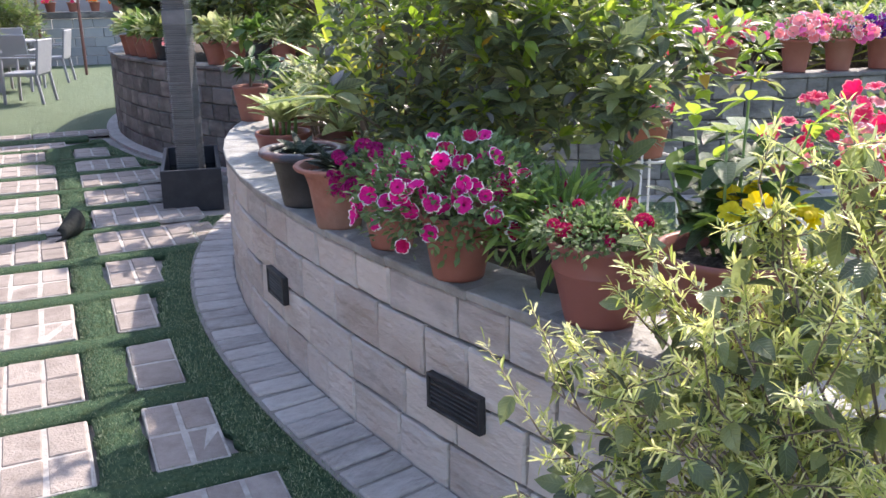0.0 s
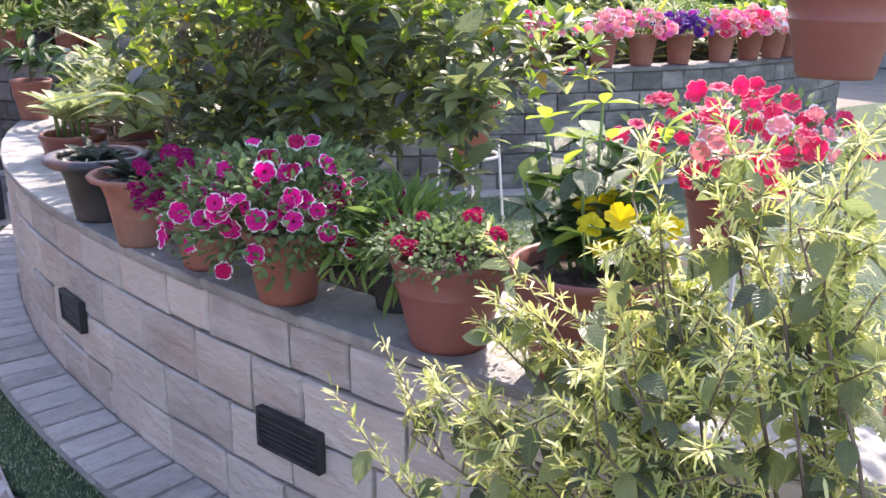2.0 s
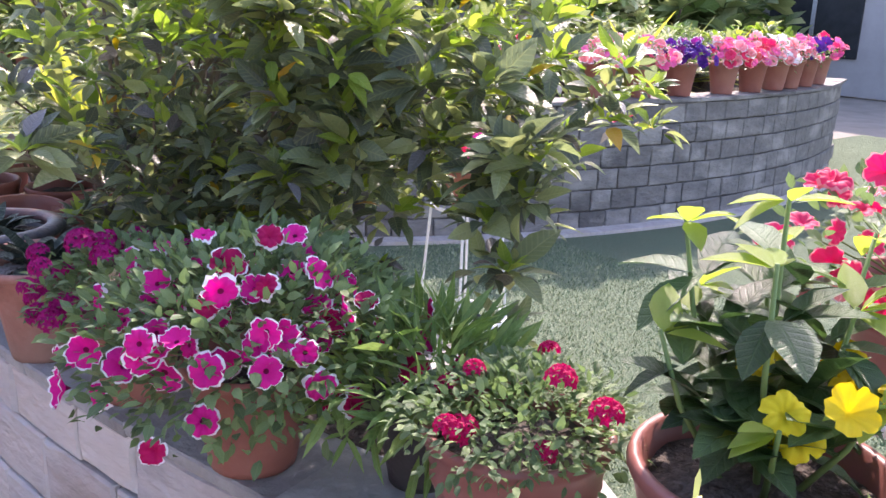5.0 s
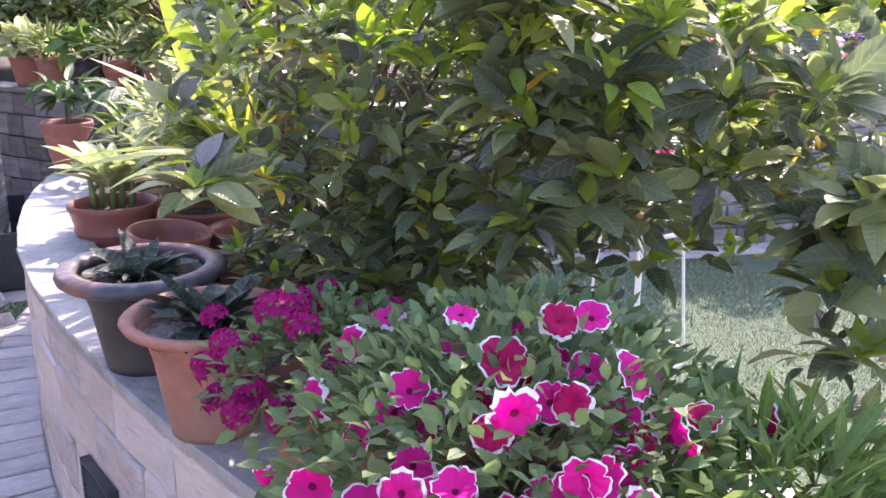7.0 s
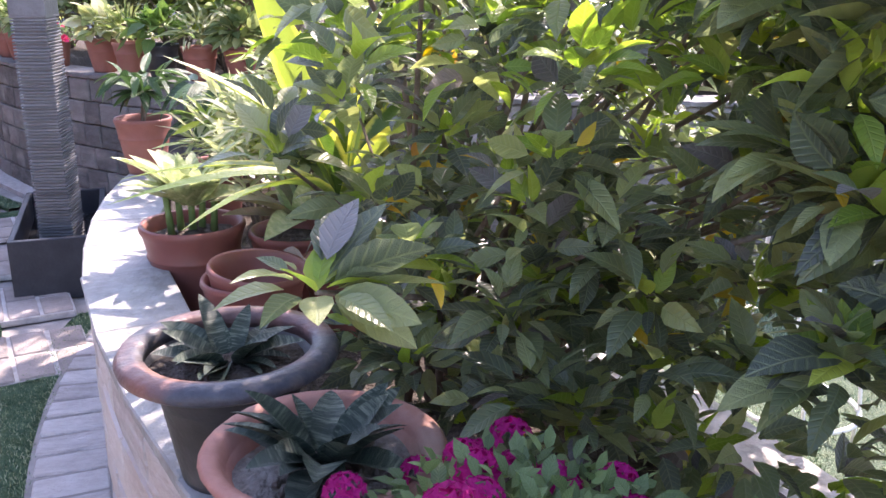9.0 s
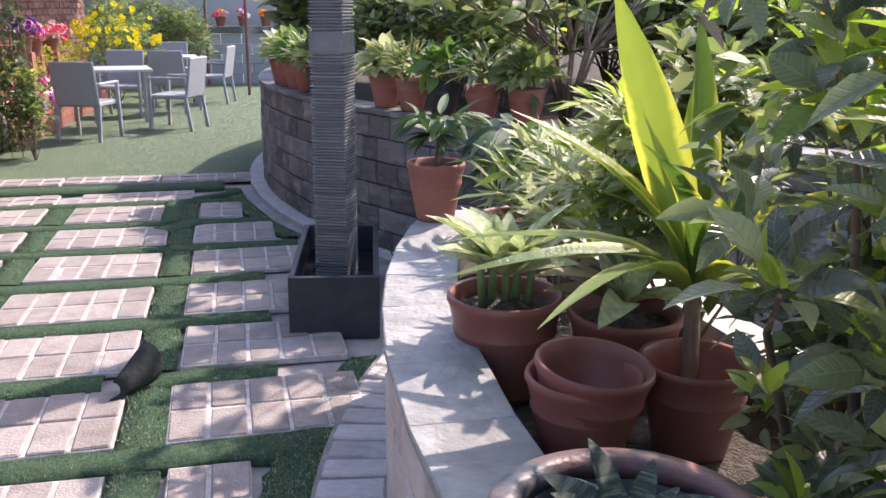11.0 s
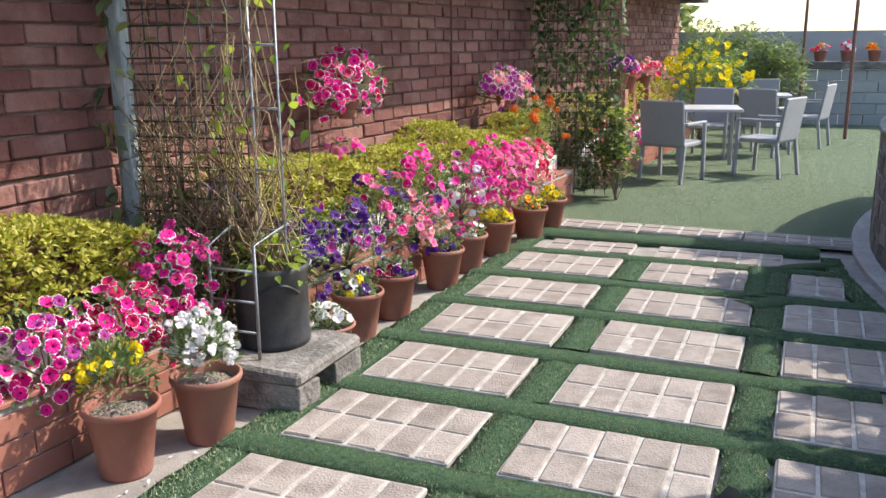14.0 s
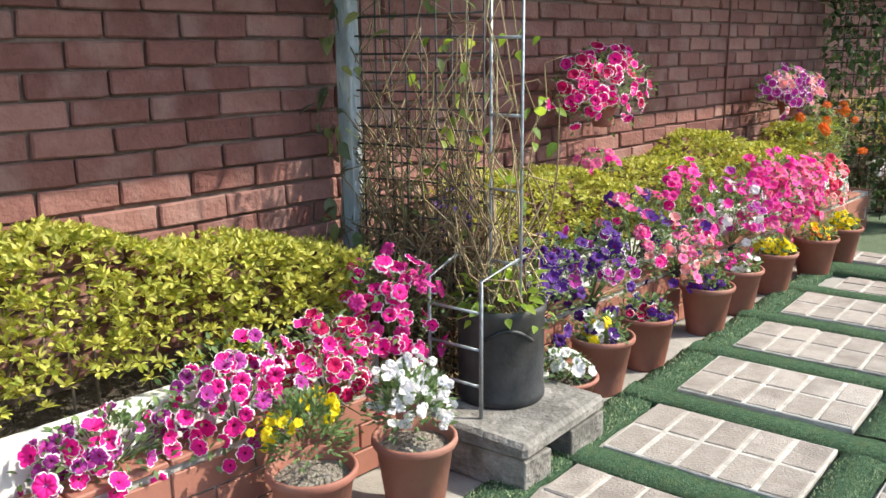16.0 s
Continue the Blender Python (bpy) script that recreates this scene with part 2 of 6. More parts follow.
HIB = [(0.06, 0.08, 0.055), (0.1, 0.13, 0.075), (0.155, 0.195, 0.09), (0.28, 0.31, 0.12)]
M["hib"] = leafm("hibiscus_leaf", HIB, 0.3, 0.42, spec=0.7)
M["hib_own"] = leafm("hibiscus_leaf_large", HIB, 0.3, 0.3, own=True, spec=0.7, vein=0.35)
M["hib_dark"] = leafm("dusky_leaf", [(0.09, 0.09, 0.085), (0.13, 0.125, 0.12), (0.18, 0.17, 0.16)], 0.35, 0.15)
# lime serves young shoots and also hibiscus leaves painted as if sunlit
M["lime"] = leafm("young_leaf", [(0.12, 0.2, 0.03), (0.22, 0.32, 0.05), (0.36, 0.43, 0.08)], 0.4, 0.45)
M["yellowleaf"] = leafm("yellow_leaf", [(0.45, 0.3, 0.03), (0.55, 0.42, 0.06), (0.4, 0.2, 0.05)], 0.5, 0.4)
M["varieg"] = leafm("variegated_leaf", [(0.3, 0.36, 0.09), (0.52, 0.55, 0.2), (0.7, 0.69, 0.36), (0.6, 0.6, 0.26)], 0.45, 0.35, vein=0.0)
M["hedge"] = leafm("golden_hedge_leaf", [(0.2, 0.24, 0.03), (0.37, 0.37, 0.06), (0.56, 0.52, 0.14), (0.46, 0.44, 0.08)], 0.45, 0.25)
M["petleaf"] = leafm("petunia_leaf", [(0.08, 0.13, 0.055), (0.13, 0.2, 0.08), (0.2, 0.29, 0.11)], 0.5, 0.3)
M["fern"] = leafm("feathery_leaf", [(0.09, 0.16, 0.04), (0.14, 0.24, 0.06), (0.24, 0.34, 0.1)], 0.55, 0.3)
M["cream"] = leafm("cream_striped_leaf", [(0.2, 0.28, 0.09), (0.38, 0.42, 0.2), (0.55, 0.54, 0.36)], 0.45, 0.3)
M["snake"] = material("snake_leaf", [(0.018, 0.032, 0.024), (0.04, 0.062, 0.046), (0.24, 0.27, 0.2)], 3.2, 0.42, 0.4, 60, stretch=(0.6, 6.0, 0.6))
M["bgleaf"] = leafm("garden_leaf", [(0.07, 0.11, 0.035), (0.12, 0.17, 0.06), (0.2, 0.25, 0.09), (0.31, 0.33, 0.14)], 0.5, 0.3)
M["ivy"] = leafm("ivy_leaf", [(0.035, 0.06, 0.025), (0.07, 0.11, 0.04), (0.13, 0.18, 0.06)], 0.45, 0.25)
M["palm"] = leafm("palm_leaf", [(0.3, 0.34, 0.06), (0.45, 0.42, 0.08), (0.2, 0.28, 0.06)], 0.45, 0.35)


def petal(name, c, k=1.25):
    return material(name, [tuple(v * 0.75 for v in c), c, tuple(min(0.85, v * k) for v in c)], 30, 0.6, 0.1, 60, objvar=0.4, spec=0.2, trans=0.25)


P = {"magenta": petal("magenta_petal", (0.68, 0.016, 0.24)), "white": petal("white_petal", (0.75, 0.72, 0.74), 1.1), "purple": petal("purple_petal", (0.34, 0.008, 0.13)),
     "violet": petal("violet_petal", (0.085, 0.025, 0.2)), "pink": petal("pink_petal", (0.72, 0.14, 0.34)), "hot": petal("hot_pink_petal", (0.72, 0.05, 0.32)), "coral": petal("coral_petal", (0.7, 0.05, 0.13)),
     "yellow": petal("yellow_petal", (0.8, 0.6, 0.03)), "crimson": petal("crimson_petal", (0.42, 0.006, 0.08)), "salmon": petal("salmon_petal", (0.78, 0.28, 0.3)), "plum": petal("plum_petal", (0.36, 0.04, 0.27)), "orange": petal("orange_petal", (0.7, 0.16, 0.03)), "throat": petal("dark_throat", (0.2, 0.006, 0.06))}


# ---- mesh helpers ----
rng = np.random.default_rng(7)


def thing(name, label, category, group="", kind="", at=(0, 0, 0), rz=0.0):
    e = new(name)
    e.empty_display_size = 0.1
    e.matrix_basis = pose(*at, 0, 0, rz)
    return tagged(e, label, category, group, kind)


def attach(ob, parent, m=None):
    ob.parent = parent
    if m is not None:
        ob.matrix_basis = m
    return ob


def mesh_of(name, verts, faces, mats, smooth=False, idx=None):
    me = bpy.data.meshes.new(name)
    me.from_pydata([tuple(v) for v in verts], [], [tuple(f) for f in faces])
    for m in (mats if isinstance(mats, (list, tuple)) else [mats]):
        me.materials.append(m)
    if idx is not None:
        me.polygons.foreach_set("material_index", np.asarray(idx, dtype=np.int32))
    if smooth:
        me.polygons.foreach_set("use_smooth", [True] * len(me.polygons))
    me.update()
    return me


def bm_mesh(name, bm, mat, smooth=False):
    me = bpy.data.meshes.new(name)
    bm.to_mesh(me)
    bm.free()
    me.materials.append(mat)
    if smooth:
        me.polygons.foreach_set("use_smooth", [True] * len(me.polygons))
    return me


def part(name, data, material_, parent, label="", m=None, smooth=False):
    """Links a bmesh or a mesh as one object under a thing or part."""
    if isinstance(data, bmesh.types.BMesh):
        data = bm_mesh(name, data, material_, smooth)
    ob = new(name, data)
    if label:
        ob["label"] = label
    return attach(ob, parent, m)


def box(sx, sy, sz, bevel=0.0, rough=0.0, seg=1):
    """A box of that size, standing on z = 0, its edges bevelled, its corners a little uneven."""
    bm = bmesh.new()
    bmesh.ops.create_cube(bm, size=1.0)
    for v in bm.verts:
        v.co = Vector((v.co.x * sx, v.co.y * sy, (v.co.z + 0.5) * sz))
        if rough:
            v.co += Vector(rng.uniform(-rough, rough, 3))
    if bevel:
        bmesh.ops.bevel(bm, geom=list(bm.edges), offset=bevel, segments=seg, affect="EDGES", clamp_overlap=True)
    return bm


def lathe(profile, n=28, wob=0.0, closed=False):
    bm = bmesh.new()
    rings = []
    for r, z in profile:
        rings.append([bm.verts.new(((r + wob * math.sin(3 * a + z * 9)) * math.cos(a), (r + wob * math.cos(2 * a)) * math.sin(a), z)) for a in (2 * math.pi * i / n for i in range(n))])
    for a, b in zip(rings, rings[1:]):
        for i in range(n):
            bm.faces.new((a[i], a[(i + 1) % n], b[(i + 1) % n], b[i]))
    if closed:
        for i in range(n):
            bm.faces.new((rings[-1][i], rings[-1][(i + 1) % n], rings[0][(i + 1) % n], rings[0][i]))
    else:
        bm.faces.new(rings[0][::-1])
        bm.faces.new(rings[-1])
    return bm


def tube_data(path, r0, r1, n=6):
    pts = [Vector(p) for p in path]
    V, F = [], []
    for i, p in enumerate(pts):
        d = (pts[min(i + 1, len(pts) - 1)] - pts[max(i - 1, 0)]).normalized()
        u = d.orthogonal().normalized()
        w = d.cross(u)
        r = r0 + (r1 - r0) * i / max(1, len(pts) - 1)
        V += [p + (u * math.cos(2 * math.pi * k / n) + w * math.sin(2 * math.pi * k / n)) * r for k in range(n)]
    for i in range(len(pts) - 1):
        for k in range(n):
            a, b = i * n + k, i * n + (k + 1) % n
            F.append((a, b, b + n, a + n))
    F.append(tuple(range(n))[::-1])
    F.append(tuple(range((len(pts) - 1) * n, len(pts) * n)))
    return V, F


def tubes(name, paths, mat, n=5):
    V, F = [], []
    for path, r0, r1 in paths:
        v, f = tube_data(path, r0, r1, n)
        o = len(V)
        V += v
        F += [tuple(i + o for i in q) for q in f]
    return mesh_of(name, V, F, mat, True)


def leaf_shape(width=0.5, fold=0.12, droop=0.25, cup=0.0, rows=(0.28, 0.62), widths=(0.9, 1.0)):
    """A leaf of length 1 along +y, folded along its rib."""
    V = [(0, 0, 0)]
    for t, w in zip(rows, widths):
        z = -droop * t * t
        h = width * w / 2
        V += [(-h, t, z + fold * h), (0, t, z - cup), (h, t, z + fold * h)]
    V.append((0, 1, -droop))
    F = [(0, 2, 1), (0, 3, 2)]
    k = len(rows)
    for i in range(k - 1):
        a = 1 + 3 * i
        F += [(a, a + 1, a + 4, a + 3), (a + 1, a + 2, a + 5, a + 4)]
    a = 1 + 3 * (k - 1)
    F += [(a, a + 1, len(V) - 1), (a + 1, a + 2, len(V) - 1)]
    return np.array(V, float), F


def frames(dirs, wobble=0.45):
    """Rotation matrices that turn +y to dirs and +z as far up as may be."""
    d = dirs / np.linalg.norm(dirs, axis=1, keepdims=True)
    up = np.tile([0.0, 0.0, 1.0], (len(d), 1)) + rng.normal(0, wobble, d.shape)
    x = np.cross(d, up)
    x /= np.linalg.norm(x, axis=1, keepdims=True) + 1e-9
    z = np.cross(x, d)
    return np.stack([x, d, z], axis=2)


def scatter(shape, pos, dirs, size):
    """Copies of a shape at many places, joined: vertices and faces."""
    V, F = shape
    R = frames(dirs)
    W = np.einsum("nij,vj->nvi", R, V) * np.asarray(size)[:, None, None] + pos[:, None, :]
    k = len(V)
    faces = [tuple(i + n * k for i in f) for n in range(len(pos)) for f in F]
    return W.reshape(-1, 3), faces


def foliage(name, groups, mat_list, parent, label="", kind="stuff"):
    """One mesh of many leaves; groups: (shape, pos, dirs, size, material index)."""
    V, F, I = [], [], []
    o = 0
    for shape, pos, dirs, size, mi in groups:
        if len(pos) == 0:
            continue
        v, f = scatter(shape, np.asarray(pos), np.asarray(dirs), size)
        V.append(v)
        F += [tuple(i + o for i in q) for q in f]
        I += [mi] * len(f)
        o += len(v)
    ob = new(name, mesh_of(name, np.concatenate(V), F, mat_list, len(groups[0][0][0]) > 6, I))
    local = np.concatenate([np.tile(shape[0], (len(pos), 1)) for shape, pos, *_ in groups if len(pos)])
    ob.data.attributes.new("leaf_co", "FLOAT_VECTOR", "POINT").data.foreach_set("vector", local.ravel())
    if kind:
        ob["kind"] = kind
    if label:
        ob["label"] = label
    if parent:
        ob.parent = parent
    return ob


def dirs_at(n, tilt_lo, tilt_hi):
    a, e = rng.uniform(0, 2 * math.pi, n), np.radians(rng.uniform(tilt_lo, tilt_hi, n))
    return np.stack([np.cos(a) * np.cos(e), np.sin(a) * np.cos(e), np.sin(e)], 1)


def rosettes(centres, per, size, lo=-25, hi=45, stem=0.02, jitter=0.25):
    """Whorls of leaves round each centre: positions, directions, sizes."""
    c = np.repeat(np.asarray(centres), per, 0)
    d = dirs_at(len(c), lo, hi)
    return c + d * stem, d, size * rng.uniform(1 - jitter, 1 + jitter, len(c))


def flower_mesh(name, r, depth, mats, lobes=5, rim=0.8, n=40, ruffle=0.09, turn=0.0, curl=0.1):
    """A ruffled trumpet flower facing +z: dark throat, coloured limb, pale margin that is widest at the lobes' tips."""
    V, F, I = [(0, 0, -depth)], [], []
    for ring_i, (rad, z) in enumerate(((0.16, -depth * 0.5), (0.55, -0.12 * depth), (rim, 0.0), (1.0, 0.0))):
        for k in range(n):
            a = 2 * math.pi * k / n
            tip = abs(math.cos(lobes * a / 2))
            lim = 1 - 0.24 * (1 - tip) ** 2.5 + 0.035 * math.sin(13 * a + turn)
            q = rad * lim if rad > 0.5 else rad
            if ring_i == 2:
                q = lim * (rim + (0.965 - rim) * (1 - tip) ** 1.3) - 0.02 * math.sin(9 * a + 2 * turn)
            zz = z + ruffle * (q ** 2) * (math.sin(2 * lobes * a + turn) + 0.6 * math.sin(3 * a + 2 * turn)) - curl * max(0.0, q - 0.5) * (1.4 if ring_i == 3 else 1.0)
            V.append((r * q * math.cos(a), r * q * math.sin(a), r * zz))
    for k in range(n):
        j = (k + 1) % n
        F.append((0, 1 + k, 1 + j))
        I.append(2)
        for s in range(3):
            F.append((1 + s * n + k, 1 + (s + 1) * n + k, 1 + (s + 1) * n + j, 1 + s * n + j))
            I.append(1 if s == 2 else 0)
    return mesh_of(name, V, F, mats, True, I)


def head_mesh(name, r, mat, n=16):
    """A rounded head of many five-petalled florets."""
    sq = 5
    V, F = [], []
    for k in range(n):
        e, a = math.asin(0.15 + 0.85 * (k + 0.5) / n), k * 2.4
        c = Vector((math.cos(a) * math.cos(e), math.sin(a) * math.cos(e), math.sin(e)))
        u = c.orthogonal().normalized()
        w = c.cross(u)
        o = len(V)
        V.append(c * r * 0.88)
        for i in range(10):
            b = 2 * math.pi * i / 10
            q = 0.46 if i % 2 == 0 else 0.24
            V.append(c * r + (u * math.cos(b) + w * math.sin(b)) * r * q)
        F += [(o, o + 1 + i, o + 1 + (i + 1) % 10) for i in range(10)]
    return mesh_of(name, V, F, mat)


FL = {}


def flower(kind):
    if kind not in FL:
        two = {"magenta": ("magenta", "white"), "coral": ("coral", "salmon"), "pink": ("pink", "salmon"), "hot": ("hot", "pink"), "violet": ("violet", "violet"), "violetw": ("violet", "white"), "plum": ("plum", "white"), "crimsonw": ("crimson", "white"), "white": ("white", "white"), "red": ("coral", "coral"), "salmon": ("salmon", "white"), "yellow": ("yellow", "yellow"), "orange": ("orange", "yellow")}
        if kind in two:
            a, b = two[kind]
            mats = [P[a], P[b], P["throat" if a in ("magenta", "violet", "plum") else a]]
            FL[kind] = [flower_mesh("flower", 1.0, 0.6, mats, rim=rm + (0.08 if kind == "violetw" else 0.0), ruffle=rf, turn=tn, curl=cu) for rm, rf, tn, cu in ((0.9, 0.06, 0.3, 0.1), (0.86, 0.11, 1.7, 0.35), (0.92, 0.08, 3.1, -0.25), (0.85, 0.14, 4.4, 0.6))]
        else:
            FL[kind] = [head_mesh("flower", 1.0, P[kind.split("_")[0]])]
    return FL[kind][int(rng.integers(0, len(FL[kind])))]


def bloom(parent, kind, places, size, face=(0, 0, 1), spread=0.7, label=""):
    for p in places:
        d = Vector(face) + Vector(rng.normal(0, spread, 3))
        q = d.to_track_quat("Z", "Y").to_matrix().to_4x4()
        s = size * rng.uniform(0.75, 1.2)
        part("flower", flower(kind), None, parent, label, Matrix.Translation(p) @ q @ pose(0, 0, 0, 0, 0, rng.uniform(0, 72)) @ Matrix.Diagonal((s, s, s, 1)))


def pot_mesh(r, h, mat, style="round"):
    b = r * (0.68 if style != "bowl" else 0.62)
    rim = 0.13 * h
    pr = [(b * 0.96, 0), (b, 0.015), (r * 0.92, h - rim), (r * 0.99, h - rim + 0.004), (r * 1.04, h - rim * 0.5), (r * 1.03, h - 0.006), (r * 1.0, h), (r * 0.93, h - 0.004), (r * 0.88, h - rim), (r * 0.86, h - rim * 1.3)]
    if style == "ribbed":
        pr[3:3] = [(r * 0.9, h * 0.62), (r * 0.925, h * 0.64), (r * 0.925, h * 0.66), (r * 0.905, h * 0.68)]
        pr[2:3] = [(b + (r * 0.9 - b) * 0.95, h * 0.6)]
    if style == "bowl":
        pr = [(b * 0.96, 0), (b, 0.015), (r * 0.8, h * 0.78), (r * 0.9, h - rim * 0.8), (r * 1.12, h - rim * 0.6), (r * 1.17, h - rim * 0.2), (r * 1.12, h), (r * 0.98, h - 0.005), (r * 0.9, h - rim), (r * 0.84, h - rim * 1.6)]
    pr.append((b * 0.8, 0.03))
    return bm_mesh("pot", lathe(pr, 32), mat, True)


POTS = {}


def potted(name, label, category, at, r, h, mat, style="round", soil="soil", group=""):
    """A pot with soil, to plant things into; returns the thing and the soil's height."""
    t = thing(name, label, category, group, at=at, rz=rng.uniform(0, 360) if style == "round" else 0)
    t.matrix_basis = pose(*at)
    key = (round(r, 3), round(h, 3), mat, style)
    if key not in POTS:
        POTS[key] = pot_mesh(r, h, M[mat], style)
    part("pot", POTS[key], None, t)
    n = 20
    V = [(0, 0, 0.012)] + [(r * 0.45 * math.cos(a), r * 0.45 * math.sin(a), 0.008 * math.sin(3 * a)) for a in np.linspace(0, 2 * math.pi, n, False)] + [(r * 0.89 * math.cos(a), r * 0.89 * math.sin(a), -0.006 + 0.004 * math.sin(5 * a)) for a in np.linspace(0, 2 * math.pi, n, False)]
    F = [(0, 1 + i, 1 + (i + 1) % n) for i in range(n)] + [(1 + i, 1 + n + i, 1 + n + (i + 1) % n, 1 + (i + 1) % n) for i in range(n)]
    part("soil", mesh_of("soil", V, F, M[soil], True), None, t, m=pose(0, 0, h * 0.87))
    return t, h * 0.88


def mound(n, c, rad, zlo=-0.2):
    """Points over a dome, denser towards its skin."""
    d = rng.normal(0, 1, (n, 3))
    d[:, 2] = np.where(d[:, 2] < zlo, -d[:, 2], d[:, 2])
    d /= np.linalg.norm(d, axis=1, keepdims=True)
    return np.asarray(c) + d * np.asarray(rad) * rng.uniform(0.55, 1.0, (n, 1)), d


SMALL = leaf_shape(0.5, 0.2, 0.3)
NARROW = leaf_shape(0.16, 0.2, 0.25)
BROAD = leaf_shape(0.62, 0.25, 0.35, rows=(0.18, 0.45, 0.75), widths=(0.75, 1.0, 0.62))


def petunia(at, r, h, pot, kinds, n, spread, label, style="round", size=0.028, leafmat="petleaf", face=(-0.5, -0.6, 0.7), name="potted_petunia", lift=0.1, group="", category="potted flowers", nl=420, zlo=-0.2):
    t, z = potted(name, label, category, at, r, h, pot, style, group=group)
    c = (0, 0, z + spread[2] * 0.25)
    p, d = mound(nl, c, spread, zlo)
    foliage("foliage", [(SMALL, p, d + rng.normal(0, 0.5, d.shape) + np.array([0, 0, 0.3]), rng.uniform(0.017, 0.036, nl), 0)], [M[leafmat]], t)
    st = [([(0, 0, z - 0.01), tuple(q * 0.5 + np.array([0, 0, z * 0.5])), tuple(q)], 0.003, 0.0015) for q in p[:24]]
    part("stem", tubes("stem", st, M["stem"], 4), None, t)["kind"] = "stuff"
    q, d = mound(n * 3, c, np.asarray(spread) * 1.08, zlo)
    fv = np.array(face) / np.linalg.norm(face)
    order = np.argsort(-(d @ fv) + rng.uniform(0, 1.5, len(d)))[:n]
    for i, k in enumerate(order):
        dd = d[k] * 0.7 + fv * 0.5
        bloom(t, kinds[i % len(kinds)], [tuple(q[k])], size, tuple(dd), 0.42)
    return t


# ---- plan ----
WX = np.polyfit([0.2, 0.9, 1.43, 1.89, 2.2, 2.54, 3.03, 3.61, 4.16, 4.66, 5.05, 5.3, 5.86], [1.75, 1.4, 1.19, 1.05, 0.97, 0.91, 0.82, 0.76, 0.75, 0.81, 0.89, 0.97, 1.18], 4)
CX, CY, CR = 6.63, 10.53, 5.93          # the round bed
CAPZ, BEDZ = 0.73, 0.92
WALLX, WALLY, WALLA = -2.95, 6.0, 4.0  # the brick wall: a point on its face, and its turn


def front_x(y):
    return float(np.polyval(WX, y))


def front_dir(y):
    d = Vector((front_x(y + 0.01) - front_x(y - 0.01), 0.02, 0)).normalized()
    return d, Vector((-d.y, d.x, 0))   # along, outward (to -x)


def kerb_x(y):
    return front_x(y) - 0.02 - 0.2


def side(u, v, z=0.0):
    """A place beside the brick wall: u along it, v out from its face."""
    a = radians(WALLA)
    return (WALLX + v * math.cos(a) + u * math.sin(a), WALLY + u * math.cos(a) - v * math.sin(a), z)


def sheet(name, outline, z, mat, label, kind="structure", category="ground", thick=0.0):
    bm = bmesh.new()
    vs = [bm.verts.new((x, y, z)) for x, y in outline]
    f = bm.faces.new(vs)
    bmesh.ops.triangulate(bm, faces=[f])
    for q in bm.faces:
        if q.normal.z < 0:
            q.normal_flip()
    ob = new(name, bm_mesh(name, bm, mat))
    if thick:
        s = ob.modifiers.new("depth", "SOLIDIFY")
        s.thickness, s.offset = thick, 1.0 - 2.0
    return tagged(ob, label, category, kind=kind)


sheet("ground", [(-150, -150), (150, -150), (150, 150), (-150, 150)], -0.03, M["ground"], "dusty bare ground reaching to the horizon")
sheet("floor", [(-2.95, -4), (2.2, -4), (2.2, 10.3), (-2.3, 10.3)], -0.006, M["concrete"], "worn concrete walkway base under the paving", category="floor")
sheet("lawn_far", [(-2.4, 10.78), (1.6, 10.78), (4.2, 21), (-1.6, 21)], 0.006, M["turf_old"], "faded green artificial turf terrace with seams", category="turf")
sheet("lawn_inner", [(1.3, 1.5), (2.4, -3), (12, -3), (12, 6.2), (4.0, 6.2), (1.4, 7.6), (1.25, 6.1)], 0.006, M["turf_old"], "green artificial turf path beside the round bed", category="turf")


# ---- walls ----
# front planter wall: a core with stone cladding, cap stones and two vents
def strip_wall(name, ys, off0, off1, z0, z1, mat, fx=front_x):
    V, F = [], []
    for y in ys:
        d, o = front_dir(y) if fx is front_x else inner_dir(y)
        c = Vector((fx(y), y, 0))
        for off, z in ((off0, z0), (off0, z1), (off1, z1), (off1, z0)):
            V.append(c - o * off + Vector((0, 0, z)))
    n = len(ys)
    for i in range(n - 1):
        for k in range(4):
            a, b = 4 * i + k, 4 * i + (k + 1) % 4
            F.append((a, b, b + 4, a + 4))
    F += [(0, 1, 2, 3), tuple(4 * (n - 1) + k for k in (3, 2, 1, 0))]
    return mesh_of(name, V, F, mat)


front = tagged(new("wall_front", strip_wall("wall_front", np.linspace(0.1, 5.95, 60), 0.045, 0.215, 0, CAPZ - 0.03, M["mortar"])), "curved low garden wall clad in pale grey stone", "wall", kind="structure")
STONES = {}


